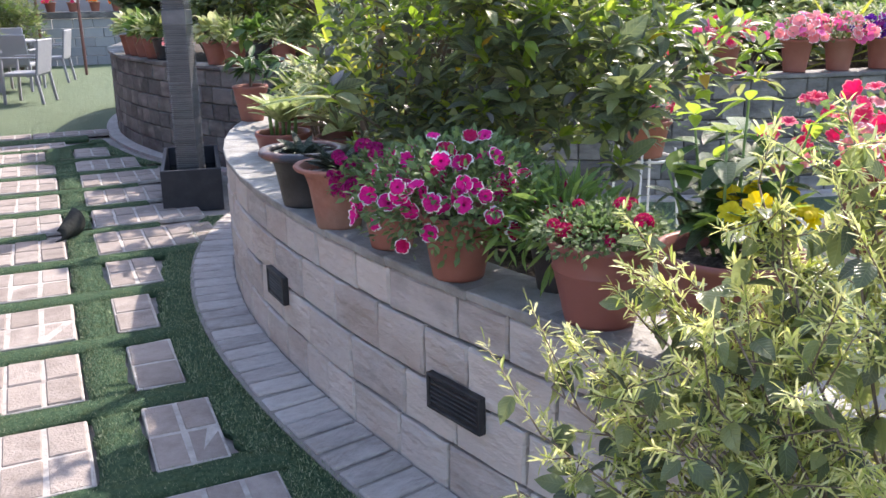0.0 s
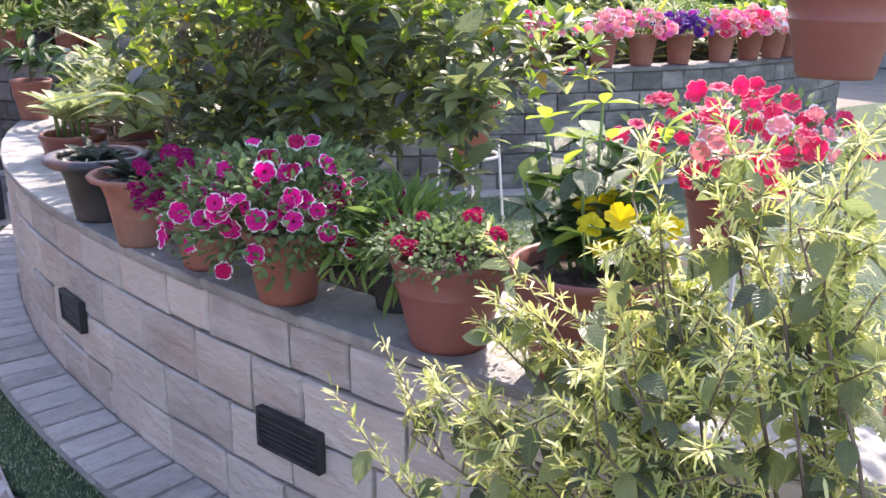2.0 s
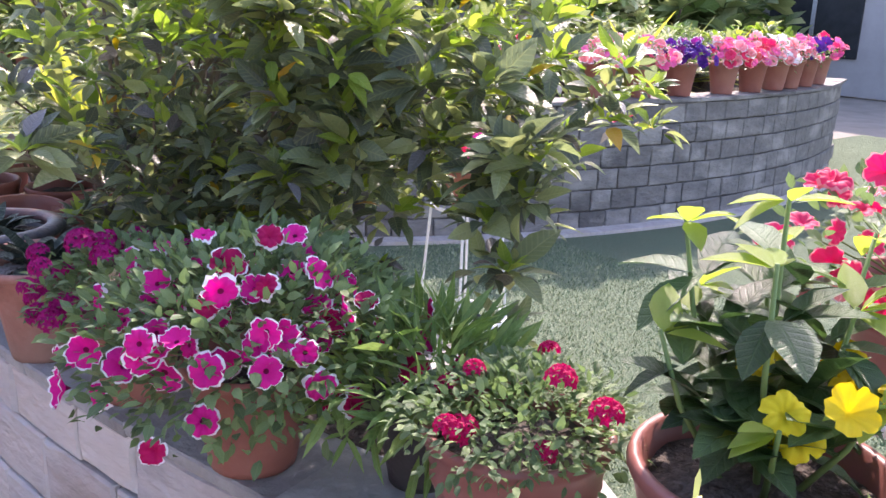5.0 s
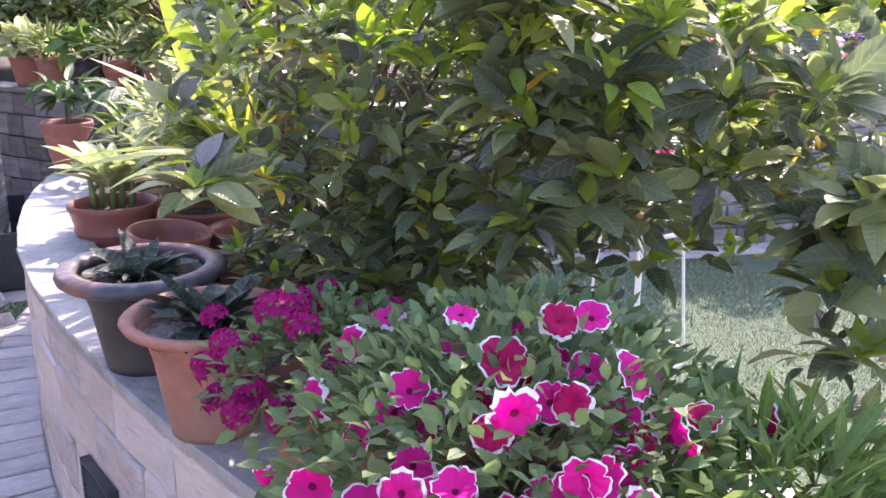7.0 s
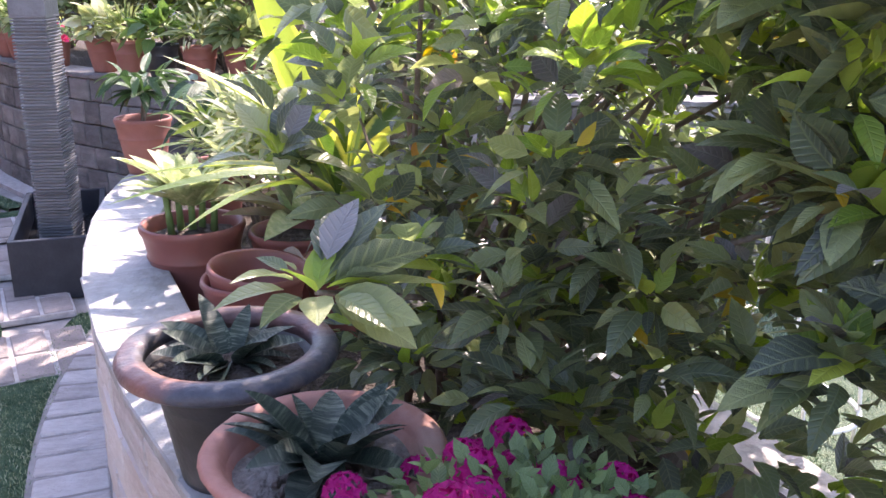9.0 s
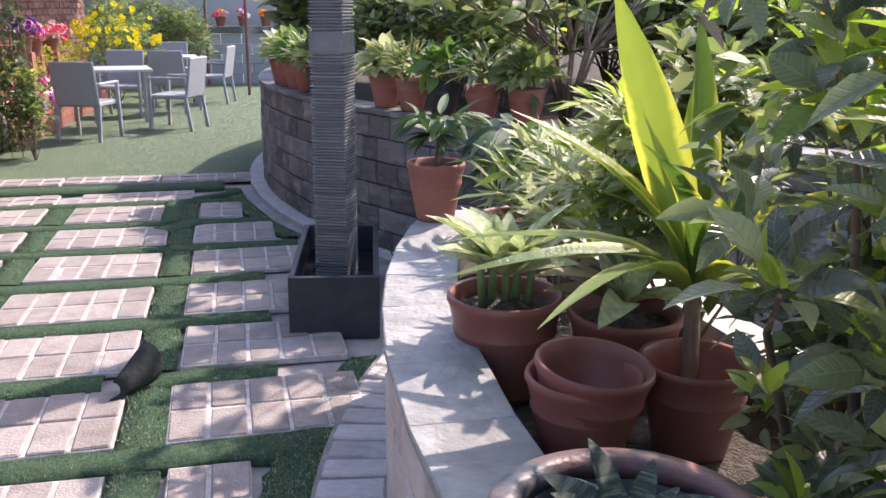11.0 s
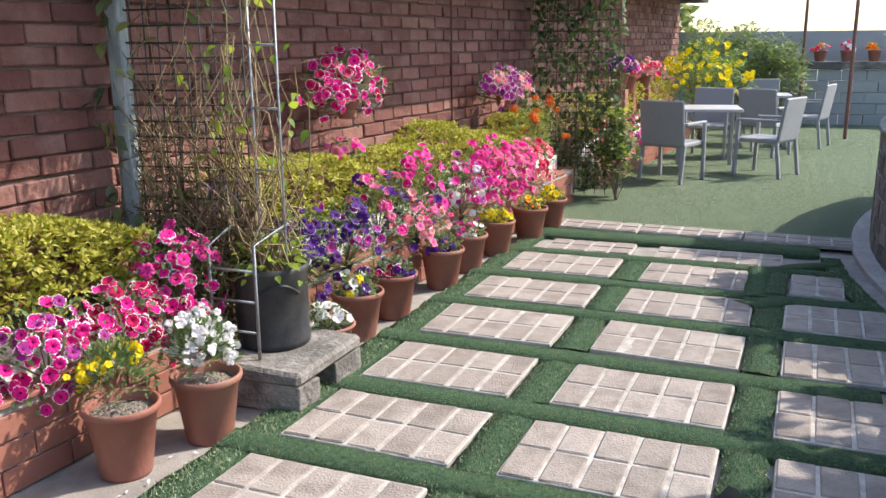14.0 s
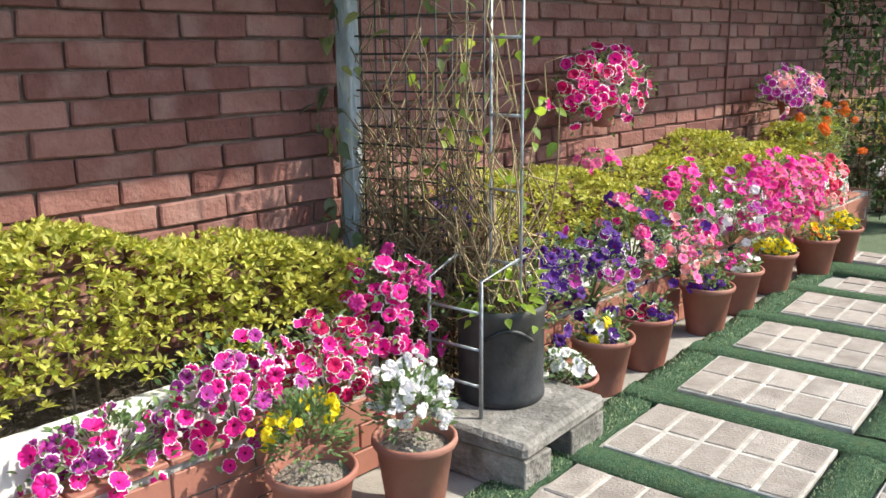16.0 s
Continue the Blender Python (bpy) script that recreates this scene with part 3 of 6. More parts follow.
def stone_mesh(kind, sx, sz, mat, depth=0.03):
    """A dressed stone standing on z = 0: chipped outline and a face that is a little uneven."""
    key = (kind, sx, sz, mat)
    if key not in STONES:
        if depth > 0.1:
            STONES[key] = bm_mesh("stone", box(sx, depth, sz, 0.004, 0.004), M[mat])
            return STONES[key]
        edge = [(-0.5, 0), (-0.17, 0), (0.2, 0), (0.5, 0), (0.5, 0.5), (0.5, 1), (0.15, 1), (-0.2, 1), (-0.5, 1), (-0.5, 0.45)]
        rim_, top_ = [], []
        for x, z in edge:
            jx, jz = rng.uniform(-0.0035, 0.0015, 2)
            x_, z_ = x * (sx + 2 * jx), sz * 0.5 + (z - 0.5) * (sz + 2 * jz)
            k = rng.uniform(0.004, 0.009)
            rim_.append((x_, -depth / 2 + k, z_))
            top_.append((x_ - math.copysign(k, x) * (abs(x) > 0.4), -depth / 2 + rng.uniform(-0.004, 0.002), z_ + (k if z == 0 else -k if z == 1 else 0)))
        back = [(x, depth / 2, z) for x, _, z in rim_]
        V = back + rim_ + top_ + [(rng.uniform(-0.1, 0.1) * sx, -depth / 2 - rng.uniform(0, 0.006), sz * rng.uniform(0.4, 0.6))]
        F = [(i + 10 * k, (i + 1) % 10 + 10 * k, (i + 1) % 10 + 10 * k + 10, i + 10 * k + 10) for k in range(2) for i in range(10)] + [(20 + i, 20 + (i + 1) % 10, 30) for i in range(10)]
        STONES[key] = mesh_of("stone", V, F, M[mat])
    return STONES[key]


def front_len(y0, step):
    d, _ = front_dir(y0)
    return y0 + step * d.y


courses = [(0.02, 0.175), (0.197, 0.178), (0.377, 0.18), (0.559, 0.142)]
lens = (0.22, 0.27, 0.31, 0.36)
VENTS = ((2.12, 0.305, 0.24), (3.43, 0.305, 0.2))
for ci, (z, hgt) in enumerate(courses):
    y = 0.12 + 0.13 * (ci % 3)
    while y < 5.85:
        L_ = lens[int(rng.integers(0, 4))]
        y1 = front_len(y, L_)
        ym = (y + y1) / 2
        d, o = front_dir(ym)
        ang = math.degrees(math.atan2(d.y, d.x))
        c = Vector((front_x(ym), ym, z)) - o * (0.03 + rng.uniform(-0.003, 0.003))
        part("stone", stone_mesh(int(rng.integers(0, 6)), L_ - 0.01, hgt - 0.007, "stone"), None, front, m=pose(c.x, c.y, c.z, rng.uniform(-0.6, 0.6), 0, ang + 180))
        y = y1
y = 0.1
while y < 5.9:
    L_ = float(rng.choice((0.3, 0.36, 0.42)))
    y1 = min(front_len(y, L_), 5.97)
    ym = (y + y1) / 2
    d, o = front_dir(ym)
    c = Vector((front_x(ym), ym, CAPZ - 0.03)) - o * 0.118
    part("cap_stone", stone_mesh("c%d" % rng.integers(0, 3), round(L_ + 0.004, 3), 0.03, "cap", 0.228), None, front, m=pose(c.x, c.y, c.z + rng.uniform(-0.002, 0.002), 0, 0, math.degrees(math.atan2(d.y, d.x))))
    y = y1


def vent(y, z, w):
    d, o = front_dir(y)
    c = Vector((front_x(y), y, z)) + o * 0.0
    t = tagged(new("wall_vent"), "black louvred metal vent in the stone wall", "vent")
    t.matrix_basis = pose(c.x, c.y, c.z, 0, 0, math.degrees(math.atan2(d.y, d.x)))
    part("backing", box(w - 0.01, 0.01, 0.11), M["blackpot"], t, m=pose(0, 0.001, 0))
    for dx in (-w / 2, w / 2):
        part("frame", box(0.014, 0.026, 0.12, 0.002), M["blackpot"], t, m=pose(dx, 0, -0.004))
    for dz in (-0.004, 0.104):
        part("frame", box(w, 0.026, 0.012, 0.002), M["blackpot"], t, m=pose(0, 0.0005, dz))
    for i in range(6):
        part("slat", box(w - 0.02, 0.004, 0.018), M["blackpot"], t, m=pose(0, 0, 0.012 + 0.015 * i, -35))


for v_ in VENTS:
    vent(*v_)

# bed behind the front wall, and its inner wall
def inner_x(y):
    s = (y - 1.7) / 4.3
    return front_x(y) + 0.22 + 0.75 * (4 * max(0.0, s * (1 - s))) ** 0.8


def inner_dir(y):
    d = Vector((inner_x(y + 0.01) - inner_x(y - 0.01), 0.02, 0)).normalized()
    return d, Vector((-d.y, d.x, 0))


iy = np.linspace(1.72, 5.98, 50)
tagged(new("wall_inner", strip_wall("wall_inner", iy, 0.0, 0.12, 0, 0.7, M["stone"], inner_x)), "thin inner planter wall of pale stone", "wall", kind="structure")
V, F = [], []
for y in np.linspace(1.75, 5.95, 40):
    for k in range(6):
        x = front_x(y) + 0.2 + (inner_x(y) - front_x(y) - 0.2) * k / 5
        V.append((x, y, 0.57 + 0.02 * math.sin(9 * y + 7 * x)))
F = [(6 * i + k, 6 * i + k + 1, 6 * i + k + 7, 6 * i + k + 6) for i in range(39) for k in range(5)]
tagged(new("planting_bed", mesh_of("planting_bed", V, F, M["soil"], True)), "dark crumbly soil bed behind the curved wall", "soil", kind="structure")

# kerb of stone pavers at the foot of the front wall
kerb = tagged(new("kerb_front", strip_wall("kerb_front", np.linspace(0.1, 6.1, 60), -0.235, 0.06, -0.004, 0.029, M["concrete"])), "kerb of grey pavers along the curved wall", "kerb", kind="structure")
pm = [bm_mesh("paver", box(0.112, 0.225, 0.032, 0.006, 0.006), M["paver"]) for _ in range(4)]
y = 0.15
while y < 6.05:
    d, o = front_dir(y)
    c = Vector((front_x(y), y, 0.004)) + o * 0.105
    part("paver", pm[int(rng.integers(0, 4))], None, kerb, m=pose(c.x, c.y, c.z + rng.uniform(-0.003, 0.003), 0, 0, math.degrees(math.atan2(d.y, d.x)) + rng.uniform(-1, 1)))
    y += 0.128 * d.y

# round bed: core, slate cladding, cap, soil
def ring(name, r0, r1, z0, z1, mat, a0, a1, n=120):
    V, F = [], []
    for i in range(n + 1):
        a = radians(a0 + (a1 - a0) * i / n)
        for r, z in ((r0, z0), (r0, z1), (r1, z1), (r1, z0)):
            V.append((CX + r * math.cos(a), CY + r * math.sin(a), z))
    for i in range(n):
        for k in range(4):
            p0, p1 = 4 * i + k, 4 * i + (k + 1) % 4
            F.append((p0, p1, p1 + 4, p0 + 4))
    F += [(0, 1, 2, 3), tuple(4 * n + k for k in (3, 2, 1, 0))]
    return mesh_of(name, V, F, mat)


A0, A1 = 150.0, 292.0
bedwall = tagged(new("wall_round", ring("wall_round", CR - 0.25, CR - 0.02, 0, BEDZ - 0.03, M["mortar"], A0, A1)), "curved raised bed wall clad in dark slate blocks", "wall", kind="structure")
tagged(new("kerb_round", ring("kerb_round", CR - 0.05, CR + 0.13, -0.004, 0.03, M["paver"], A0, A1)), "low stone kerb round the raised bed", "kerb", kind="structure")
rows_ = 6
hh = (BEDZ - 0.03) / rows_
far_V, far_F = [], []
for r_ in range(rows_):
    a = A0 + (r_ % 2) * 1.3
    while a < A1 - 2:
        L_ = float(rng.choice((0.17, 0.22, 0.28)))
        da = math.degrees(L_ / CR)
        am = a + da / 2
        rr = CR - 0.015 + rng.uniform(-0.004, 0.004)
        m = pose(CX + rr * math.cos(radians(am)), CY + rr * math.sin(radians(am)), r_ * hh + 0.002, 0, 0, am + 90)
        me = stone_mesh("s%d" % rng.integers(0, 3), L_ - 0.005, round(hh - 0.005, 3), "slate")
        if 170 < am < 262:
            part("slate_block", me, None, bedwall, m=m)
        else:
            o_ = len(far_V)
            far_V += [m @ v.co for v in me.vertices]
            far_F += [tuple(i + o_ for i in p.vertices) for p in me.polygons]
        a += da
ob = new("slate_cladding", mesh_of("slate_cladding", far_V, far_F, M["slate"]))
attach(ob, bedwall)
ob["kind"] = "stuff"
a = A0
while a < A1 - 1:
    L_ = float(rng.choice((0.4, 0.5)))
    da = math.degrees(L_ / CR)
    m = pose(CX + (CR - 0.11) * math.cos(radians(a + da / 2)), CY + (CR - 0.11) * math.sin(radians(a + da / 2)), BEDZ - 0.03, 0, 0, a + da / 2 + 90)
    part("cap_stone", stone_mesh("rc%d" % rng.integers(0, 3), L_ + 0.004, 0.03, "slate", 0.25), None, bedwall, m=m)
    a += da
bmx = bmesh.new()
bmesh.ops.create_circle(bmx, cap_ends=True, segments=90, radius=CR - 0.2, matrix=Matrix.Translation((CX, CY, BEDZ - 0.06)))
tagged(new("planting_bed_round", bm_mesh("planting_bed_round", bmx, M["soil"])), "soil of the raised round planting bed", "soil", kind="structure")

# ---- paving slabs, each of ten tiles, in strips of turf ----
paving = tagged(new("pavement"), "tiled stone paving slabs set among turf strips", "pavement", kind="structure")
edges = [1.1, 1.82, 2.52, 3.18, 3.86, 4.55, 5.24, 5.93, 6.62, 7.31, 8.03, 8.73, 9.45]
cols = [(-1.7, -0.96), (-0.76, -0.03), (0.16, 0.9)]
tiles = [bm_mesh("tile", box(0.136, 0.235, 0.03, 0.006, 0.0025), M["tile"]) for _ in range(4)]


def slab(x0, x1, y0, y1):
    if x1 - x0 < 0.12:
        return
    ob = part("slab", box(x1 - x0, y1 - y0, 0.028, 0.004, 0.004), M["grout"], paving, m=pose((x0 + x1) / 2, (y0 + y1) / 2, 0.002, rng.uniform(-0.3, 0.3), rng.uniform(-0.4, 0.4), rng.uniform(-0.8, 0.8)))
    nx, ny = max(1, round((x1 - x0) / 0.147)), 2
    w, h = (x1 - x0) / nx, (y1 - y0) / ny
    for i in range(nx):
        for j in range(ny):
            part("tile", tiles[int(rng.integers(0, 4))], None, ob, m=pose(-(x1 - x0) / 2 + w * (i + 0.5), -(y1 - y0) / 2 + h * (j + 0.5), 0.003) @ Matrix.Diagonal(((w - 0.014) / 0.136, (h - 0.014) / 0.235, 1, 1)))


def turf_limit(y):
    """Where the turf strip along the kerb begins."""
    if y < 5.6:
        return kerb_x(y) - 0.2
    a = CX - math.sqrt(max(0.1, (CR + 0.25) ** 2 - (y - CY) ** 2))
    return min(a - 0.12, 0.95)


for yf in edges:
    for x0, x1 in cols:
        j = rng.uniform(-0.012, 0.012)
        xe = x1
        if x0 > 0:
            xe = min(x1, turf_limit(yf - 0.25) + rng.uniform(-0.01, 0.02))
        slab(x0 + j, xe, yf - 0.5, yf)
slab(-0.78, 0.1, 9.6, 9.97)
slab(-1.6, -0.95, 9.62, 9.97)
for i in range(3):
    slab(-1.85 + i * 0.82, -1.85 + i * 0.82 + 0.8, 10.45, 10.75)

# turf strips between the slabs, with ragged edges and a pile of short blades
turf = tagged(new("turf_strips"), "strips of green artificial grass between paving slabs", "turf", kind="structure")


def turf_strip(pts_l, pts_r, name="turf_strip", z=0.028):
    """A strip between two edge lines; its rims wander a little."""
    V, F = [], []
    n = len(pts_l)
    for (ax, ay), (bx, by) in zip(pts_l, pts_r):
        j = rng.normal(0, 0.006, 4)
        V += [(ax + j[0], ay + j[1], 0.0), (ax + j[0] + 0.004, ay + j[1], z), ((ax + bx) / 2, (ay + by) / 2, z + 0.006), (bx + j[2] - 0.004, by + j[3], z), (bx + j[2], by + j[3], 0.0)]
    for i in range(n - 1):
        for k in range(4):
            F.append((5 * i + k, 5 * i + k + 1, 5 * i + k + 6, 5 * i + k + 5))
    part(name, mesh_of(name, V, F, M["turf"], True), None, turf)
    q = [np.array(v[:2]) for v in V]
    return [(q[5 * i], q[5 * i + 4], q[5 * i + 5], q[5 * i + 9]) for i in range(n - 1)]


quads = []
for yf in edges + [10.25]:
    xs = np.arange(-1.88, 1.0, 0.06)
    y0, y1 = yf + 0.012, yf + 0.175
    if yf == 10.25:
        y0, y1 = 10.05, 10.36
    lim = turf_limit(yf + 0.1) + 0.15 if yf < 6.3 else turf_limit(yf + 0.1) + 0.05
    if 6.4 < yf < 7.4:
        lim = 0.64
    xs = xs[xs < lim]
    if yf == 5.93:
        xs = xs[xs < 0.62]
        a_, b_ = xs[xs < -0.12], xs[xs > 0.02]
        quads += turf_strip([(x, y0) for x in a_], [(x, y1) for x in a_])
        quads += turf_strip([(x, y0 - 0.02) for x in b_], [(x, y1 - 0.02) for x in b_])
    else:
        quads += turf_strip([(x, y0) for x in xs], [(x, y1) for x in xs])
for i, yf in enumerate(edges):
    for x0, x1 in ((-0.945, -0.775), (-0.015, 0.145)):
        ys = np.linspace(yf - 0.515, yf + 0.01, 9)
        quads += turf_strip([(x1, y) for y in ys], [(x0, y) for y in ys], z=0.024)
ys = np.arange(0.2, 10.3, 0.07)
quads += turf_strip([(-1.72, y) for y in ys], [(-1.88, y) for y in ys], z=0.02)
ys = np.arange(0.2, 6.1, 0.06)
quads += turf_strip([(kerb_x(y) - 0.005, y) for y in ys], [(kerb_x(y) - 0.19, y) for y in ys], z=0.022)
ys = np.arange(8.3, 10.1, 0.06)
quads += turf_strip([(turf_limit(y) + 0.12, y) for y in ys], [(turf_limit(y) - 0.0, y) for y in ys], z=0.022)
t_ = np.linspace(0, 1, 9)
quads += turf_strip([(0.08 + 0.42 * q, 9.52 + 0.3 * q) for q in t_], [(0.02 + 0.42 * q, 9.62 + 0.3 * q) for q in t_], z=0.034)
quads += turf_strip([(0.02 + 0.0 * q, 8.8 + 0.75 * q) for q in t_], [(-0.1 + 0.0 * q, 8.8 + 0.75 * q) for q in t_], z=0.036)
quads += turf_strip([(-0.02 + 0.22 * q, 8.56 + 0.16 * q) for q in t_], [(-0.14 + 0.22 * q, 8.68 + 0.16 * q) for q in t_], z=0.036)
# pile
pp, sz = [], []
for a_, b_, c_, d_ in quads:
    if a_[1] < 2.0:
        continue
    area = abs(np.cross(b_ - a_, c_ - a_))
    k = int(area * (16000 if a_[1] < 7.2 else 7000))
    s_, t_ = rng.uniform(0.02, 0.98, (k, 1)), rng.uniform(0, 1, (k, 1))
    q = (a_ * (1 - s_) + b_ * s_) * (1 - t_) + (c_ * (1 - s_) + d_ * s_) * t_
    pp.append(np.concatenate([q, np.full((k, 1), 0.022)], 1))
pp = np.concatenate(pp)
BLADE = (np.array([(-0.12, 0, 0), (0.12, 0, 0), (0.0, 1.0, 0.0)]), [(0, 1, 2)])
foliage("turf_blades", [(BLADE, pp, dirs_at(len(pp), 25, 80), rng.uniform(0.012, 0.022, len(pp)), 0)], [M["turf_blade"]], turf)

lx = np.stack([rng.uniform(1.75, 4.6, 60000), rng.uniform(1.0, 5.2, 60000), np.full(60000, 0.006)], 1)
lx = lx[lx[:, 0] > np.array([inner_x(v_) + 0.16 if 1.72 < v_ < 5.98 else front_x(v_) + 0.25 for v_ in lx[:, 1]])]
lawn_pile = foliage("lawn_blades", [(BLADE, lx, dirs_at(len(lx), 20, 75), rng.uniform(0.012, 0.026, len(lx)), 0)], [M["turf_blade"]], None, "short pale blades of worn artificial turf")
lawn_pile["category"] = "turf"

# ---- brick wall with its planter ----
wall_t = tagged(new("wall_brick"), "weathered red brick wall with dark mortar joints", "wall", kind="structure")
wall_t.matrix_basis = pose(WALLX, WALLY, 0, 0, 0, -WALLA)
part("wall_core", box(0.3, 20.0, 3.0), M["brick_mortar"], wall_t, m=pose(-0.166, 3.5, 0))
bricks = [bm_mesh("brick", box(0.03, 0.275, 0.086, 0.006, 0.006), M["brick"]) for _ in range(5)]
fv, ff = [], []
CH = 0.0955
for k in range(4, 32):
    z = k * CH + 0.0425
    u = -6.1935 + (0.1425 if k % 2 else 0)
    while u < 13.4:
        m = pose(-0.011 + rng.uniform(-0.003, 0.003), u, z + rng.uniform(-0.002, 0.002), 0, 0, rng.uniform(-0.6, 0.6))
        me = bricks[int(rng.integers(0, 5))]
        if -1.6 < u < 4.4 and 0.8 < z < 2.0:
            part("brick", me, None, wall_t, m=m)
        else:
            o_ = len(fv)
            fv += [m @ v.co for v in me.vertices]
            ff += [tuple(i + o_ for i in p.vertices) for p in me.polygons]
        u += 0.285
ob = new("far_bricks", mesh_of("far_bricks", fv, ff, M["brick_far"]))
attach(ob, wall_t)
ob["kind"] = "stuff"
part("conduit", tubes("conduit", [([(0.012, 4.35, 0.4), (0.012, 4.35, 3.0)], 0.008, 0.008)], M["rust"], 8), None, wall_t)
# eave over the wall
eave = tagged(new("roof_eave", bm_mesh("roof_eave", box(1.2, 20, 0.12, 0.01), M["darkcloth"])), "dark roof eave over the brick wall", "roof", kind="structure")
eave.matrix_basis = pose(*side(3.5, 0.37, 2.28), 0, 0, -WALLA)

planter = tagged(new("planter_wall"), "long low planter clad in red clay tiles with white inner lip", "planter", kind="structure")
planter.matrix_basis = wall_t.matrix_basis
cl = [bm_mesh("clay_tile", box(0.014, 0.292, 0.092, 0.003, 0.001), M["redtile"]) for _ in range(3)]
cc = [bm_mesh("coping_tile", box(0.13, 0.292, 0.02, 0.004, 0.001), M["redtile"]) for _ in range(2)]
for u0, u1 in ((-6.0, 0.42), (1.05, 5.78), (6.6, 11.5)):
    part("planter_core", box(0.1, u1 - u0, 0.325), M["grout"], planter, m=pose(0.585, (u0 + u1) / 2, 0))
    part("white_lip", box(0.1, u1 - u0, 0.46, 0.004), M["white"], planter, m=pose(0.42, (u0 + u1) / 2, 0))
    part("planter_soil", box(0.36, u1 - u0, 0.4), M["soil"], planter, m=pose(0.19, (u0 + u1) / 2, 0))
    part("planter_soil", box(0.07, u1 - u0, 0.29), M["soil"], planter, m=pose(0.502, (u0 + u1) / 2, 0))
    part("end_face", box(0.64, 0.02, 0.34), M["redtile"], planter, m=pose(0.32, u1 + 0.011, 0))
    for r_ in range(3):
        u = u0 + 0.15 - (0.15 if r_ % 2 else 0)
        while u < u1:
            if u - 0.146 >= u0 - 0.16 and u + 0.146 < u1 + 0.16:
                part("clay_tile", cl[int(rng.integers(0, 3))], None, planter, m=pose(0.642, min(max(u, u0 + 0.146), u1 - 0.146) if r_ % 2 == 0 else u, 0.004 + r_ * 0.1))
            u += 0.3
    u = u0 + 0.15
    while u < u1 - 0.1:
        part("coping_tile", cc[int(rng.integers(0, 2))], None, planter, m=pose(0.588, u, 0.325))
        u += 0.3

# far end of the terrace
endw = tagged(new("wall_end"), "grey block wall closing the terrace, with planting ledge", "wall", kind="structure")
bl = [bm_mesh("block", box(0.4, 0.2, 0.19, 0.006, 0.003), M["blockgrey"]) for _ in range(3)]
for r_ in range(5):
    for i in range(20):
        part("block", bl[(i + r_) % 3], None, endw, m=pose(-3.2 + i * 0.41 + (0.2 if r_ % 2 else 0), 21.1, r_ * 0.2))
part("ledge", box(9, 0.5, 0.14, 0.01), M["slate"], endw, m=pose(1.0, 21.2, 1.0))
part("back_panel", box(12, 0.1, 0.55), M["blockgrey"], endw, m=pose(2.0, 21.6, 1.14))
canopy = tagged(new("canopy"), "dark canopy with side screen at the terrace end", "canopy", kind="structure")
part("screen", box(0.08, 7.0, 0.7), M["darkcloth"], canopy, m=pose(-2.75, 19.5, 1.55))
part("canopy_roof", box(3.2, 5.0, 0.12), M["darkcloth"], canopy, m=pose(-3.4, 19.3, 2.25))
for x, y in ((0.75, 18.5), (0.02, 20.6), (2.6, 18.5)):
    part("canopy_post", lathe([(0.028, 0), (0.028, 2.6)], 10), M["rust"], canopy, m=pose(x, y, 0))


# ---- fountain ----
def fountain():
    t = thing("fountain", "black slate column fountain with ribbed stack in a square-edged trough", "fountain", at=(0.951, 6.905, 0), rz=-9)
    W_, L_, H_ = 0.43, 1.05, 0.31
    tub = part("trough", box(W_ - 0.06, L_ - 0.06, 0.03), M["trough"], t, m=pose(0, 0, 0.004))
    for sx, sy, x, y in ((W_, 0.03, 0, -L_ / 2 + 0.015), (W_, 0.03, 0, L_ / 2 - 0.015), (0.03, L_ - 0.062, -W_ / 2 + 0.015, 0), (0.03, L_ - 0.062, W_ / 2 - 0.015, 0)):
        part("trough_side", box(sx, sy, H_, 0.004, 0.001), M["trough"], t, m=pose(x, y, 0))
    part("water", box(W_ - 0.064, L_ - 0.064, 0.13), M["water"], t, m=pose(0, 0, 0.036))
    cx, cy = 0.0, -0.1
    part("column_core", box(0.145, 0.175, 2.1), M["fountain"], t, m=pose(cx, cy, 0.03, 0, 0, -14))
    rib = [bm_mesh("rib", box(0.17, 0.2, 0.0095, 0.0015, 0.0012), M["fountain"]) for _ in range(4)]
    z = 0.17
    k = 0
    while z < 2.1:
        if 1.33 < z < 1.42:
            part("band", box(0.172, 0.202, 0.1, 0.003), M["fountain"], t, m=pose(cx, cy, 1.325, 0, 0, -14))
            z = 1.43
        part("rib", rib[k % 4], None, t, m=pose(cx + rng.uniform(-0.001, 0.001), cy, z, 0, 0, -14 + rng.uniform(-0.5, 0.5)))
        z += 0.0155
        k += 1
    part("power_cable", tubes("power_cable", [([(0.2, 0.3, 0.3), (0.26, 0.28, 0.27), (0.33, 0.2, 0.12), (0.38, 0.15, 0.02)], 0.004, 0.004)], M["wire"], 6), None, t)


fountain()

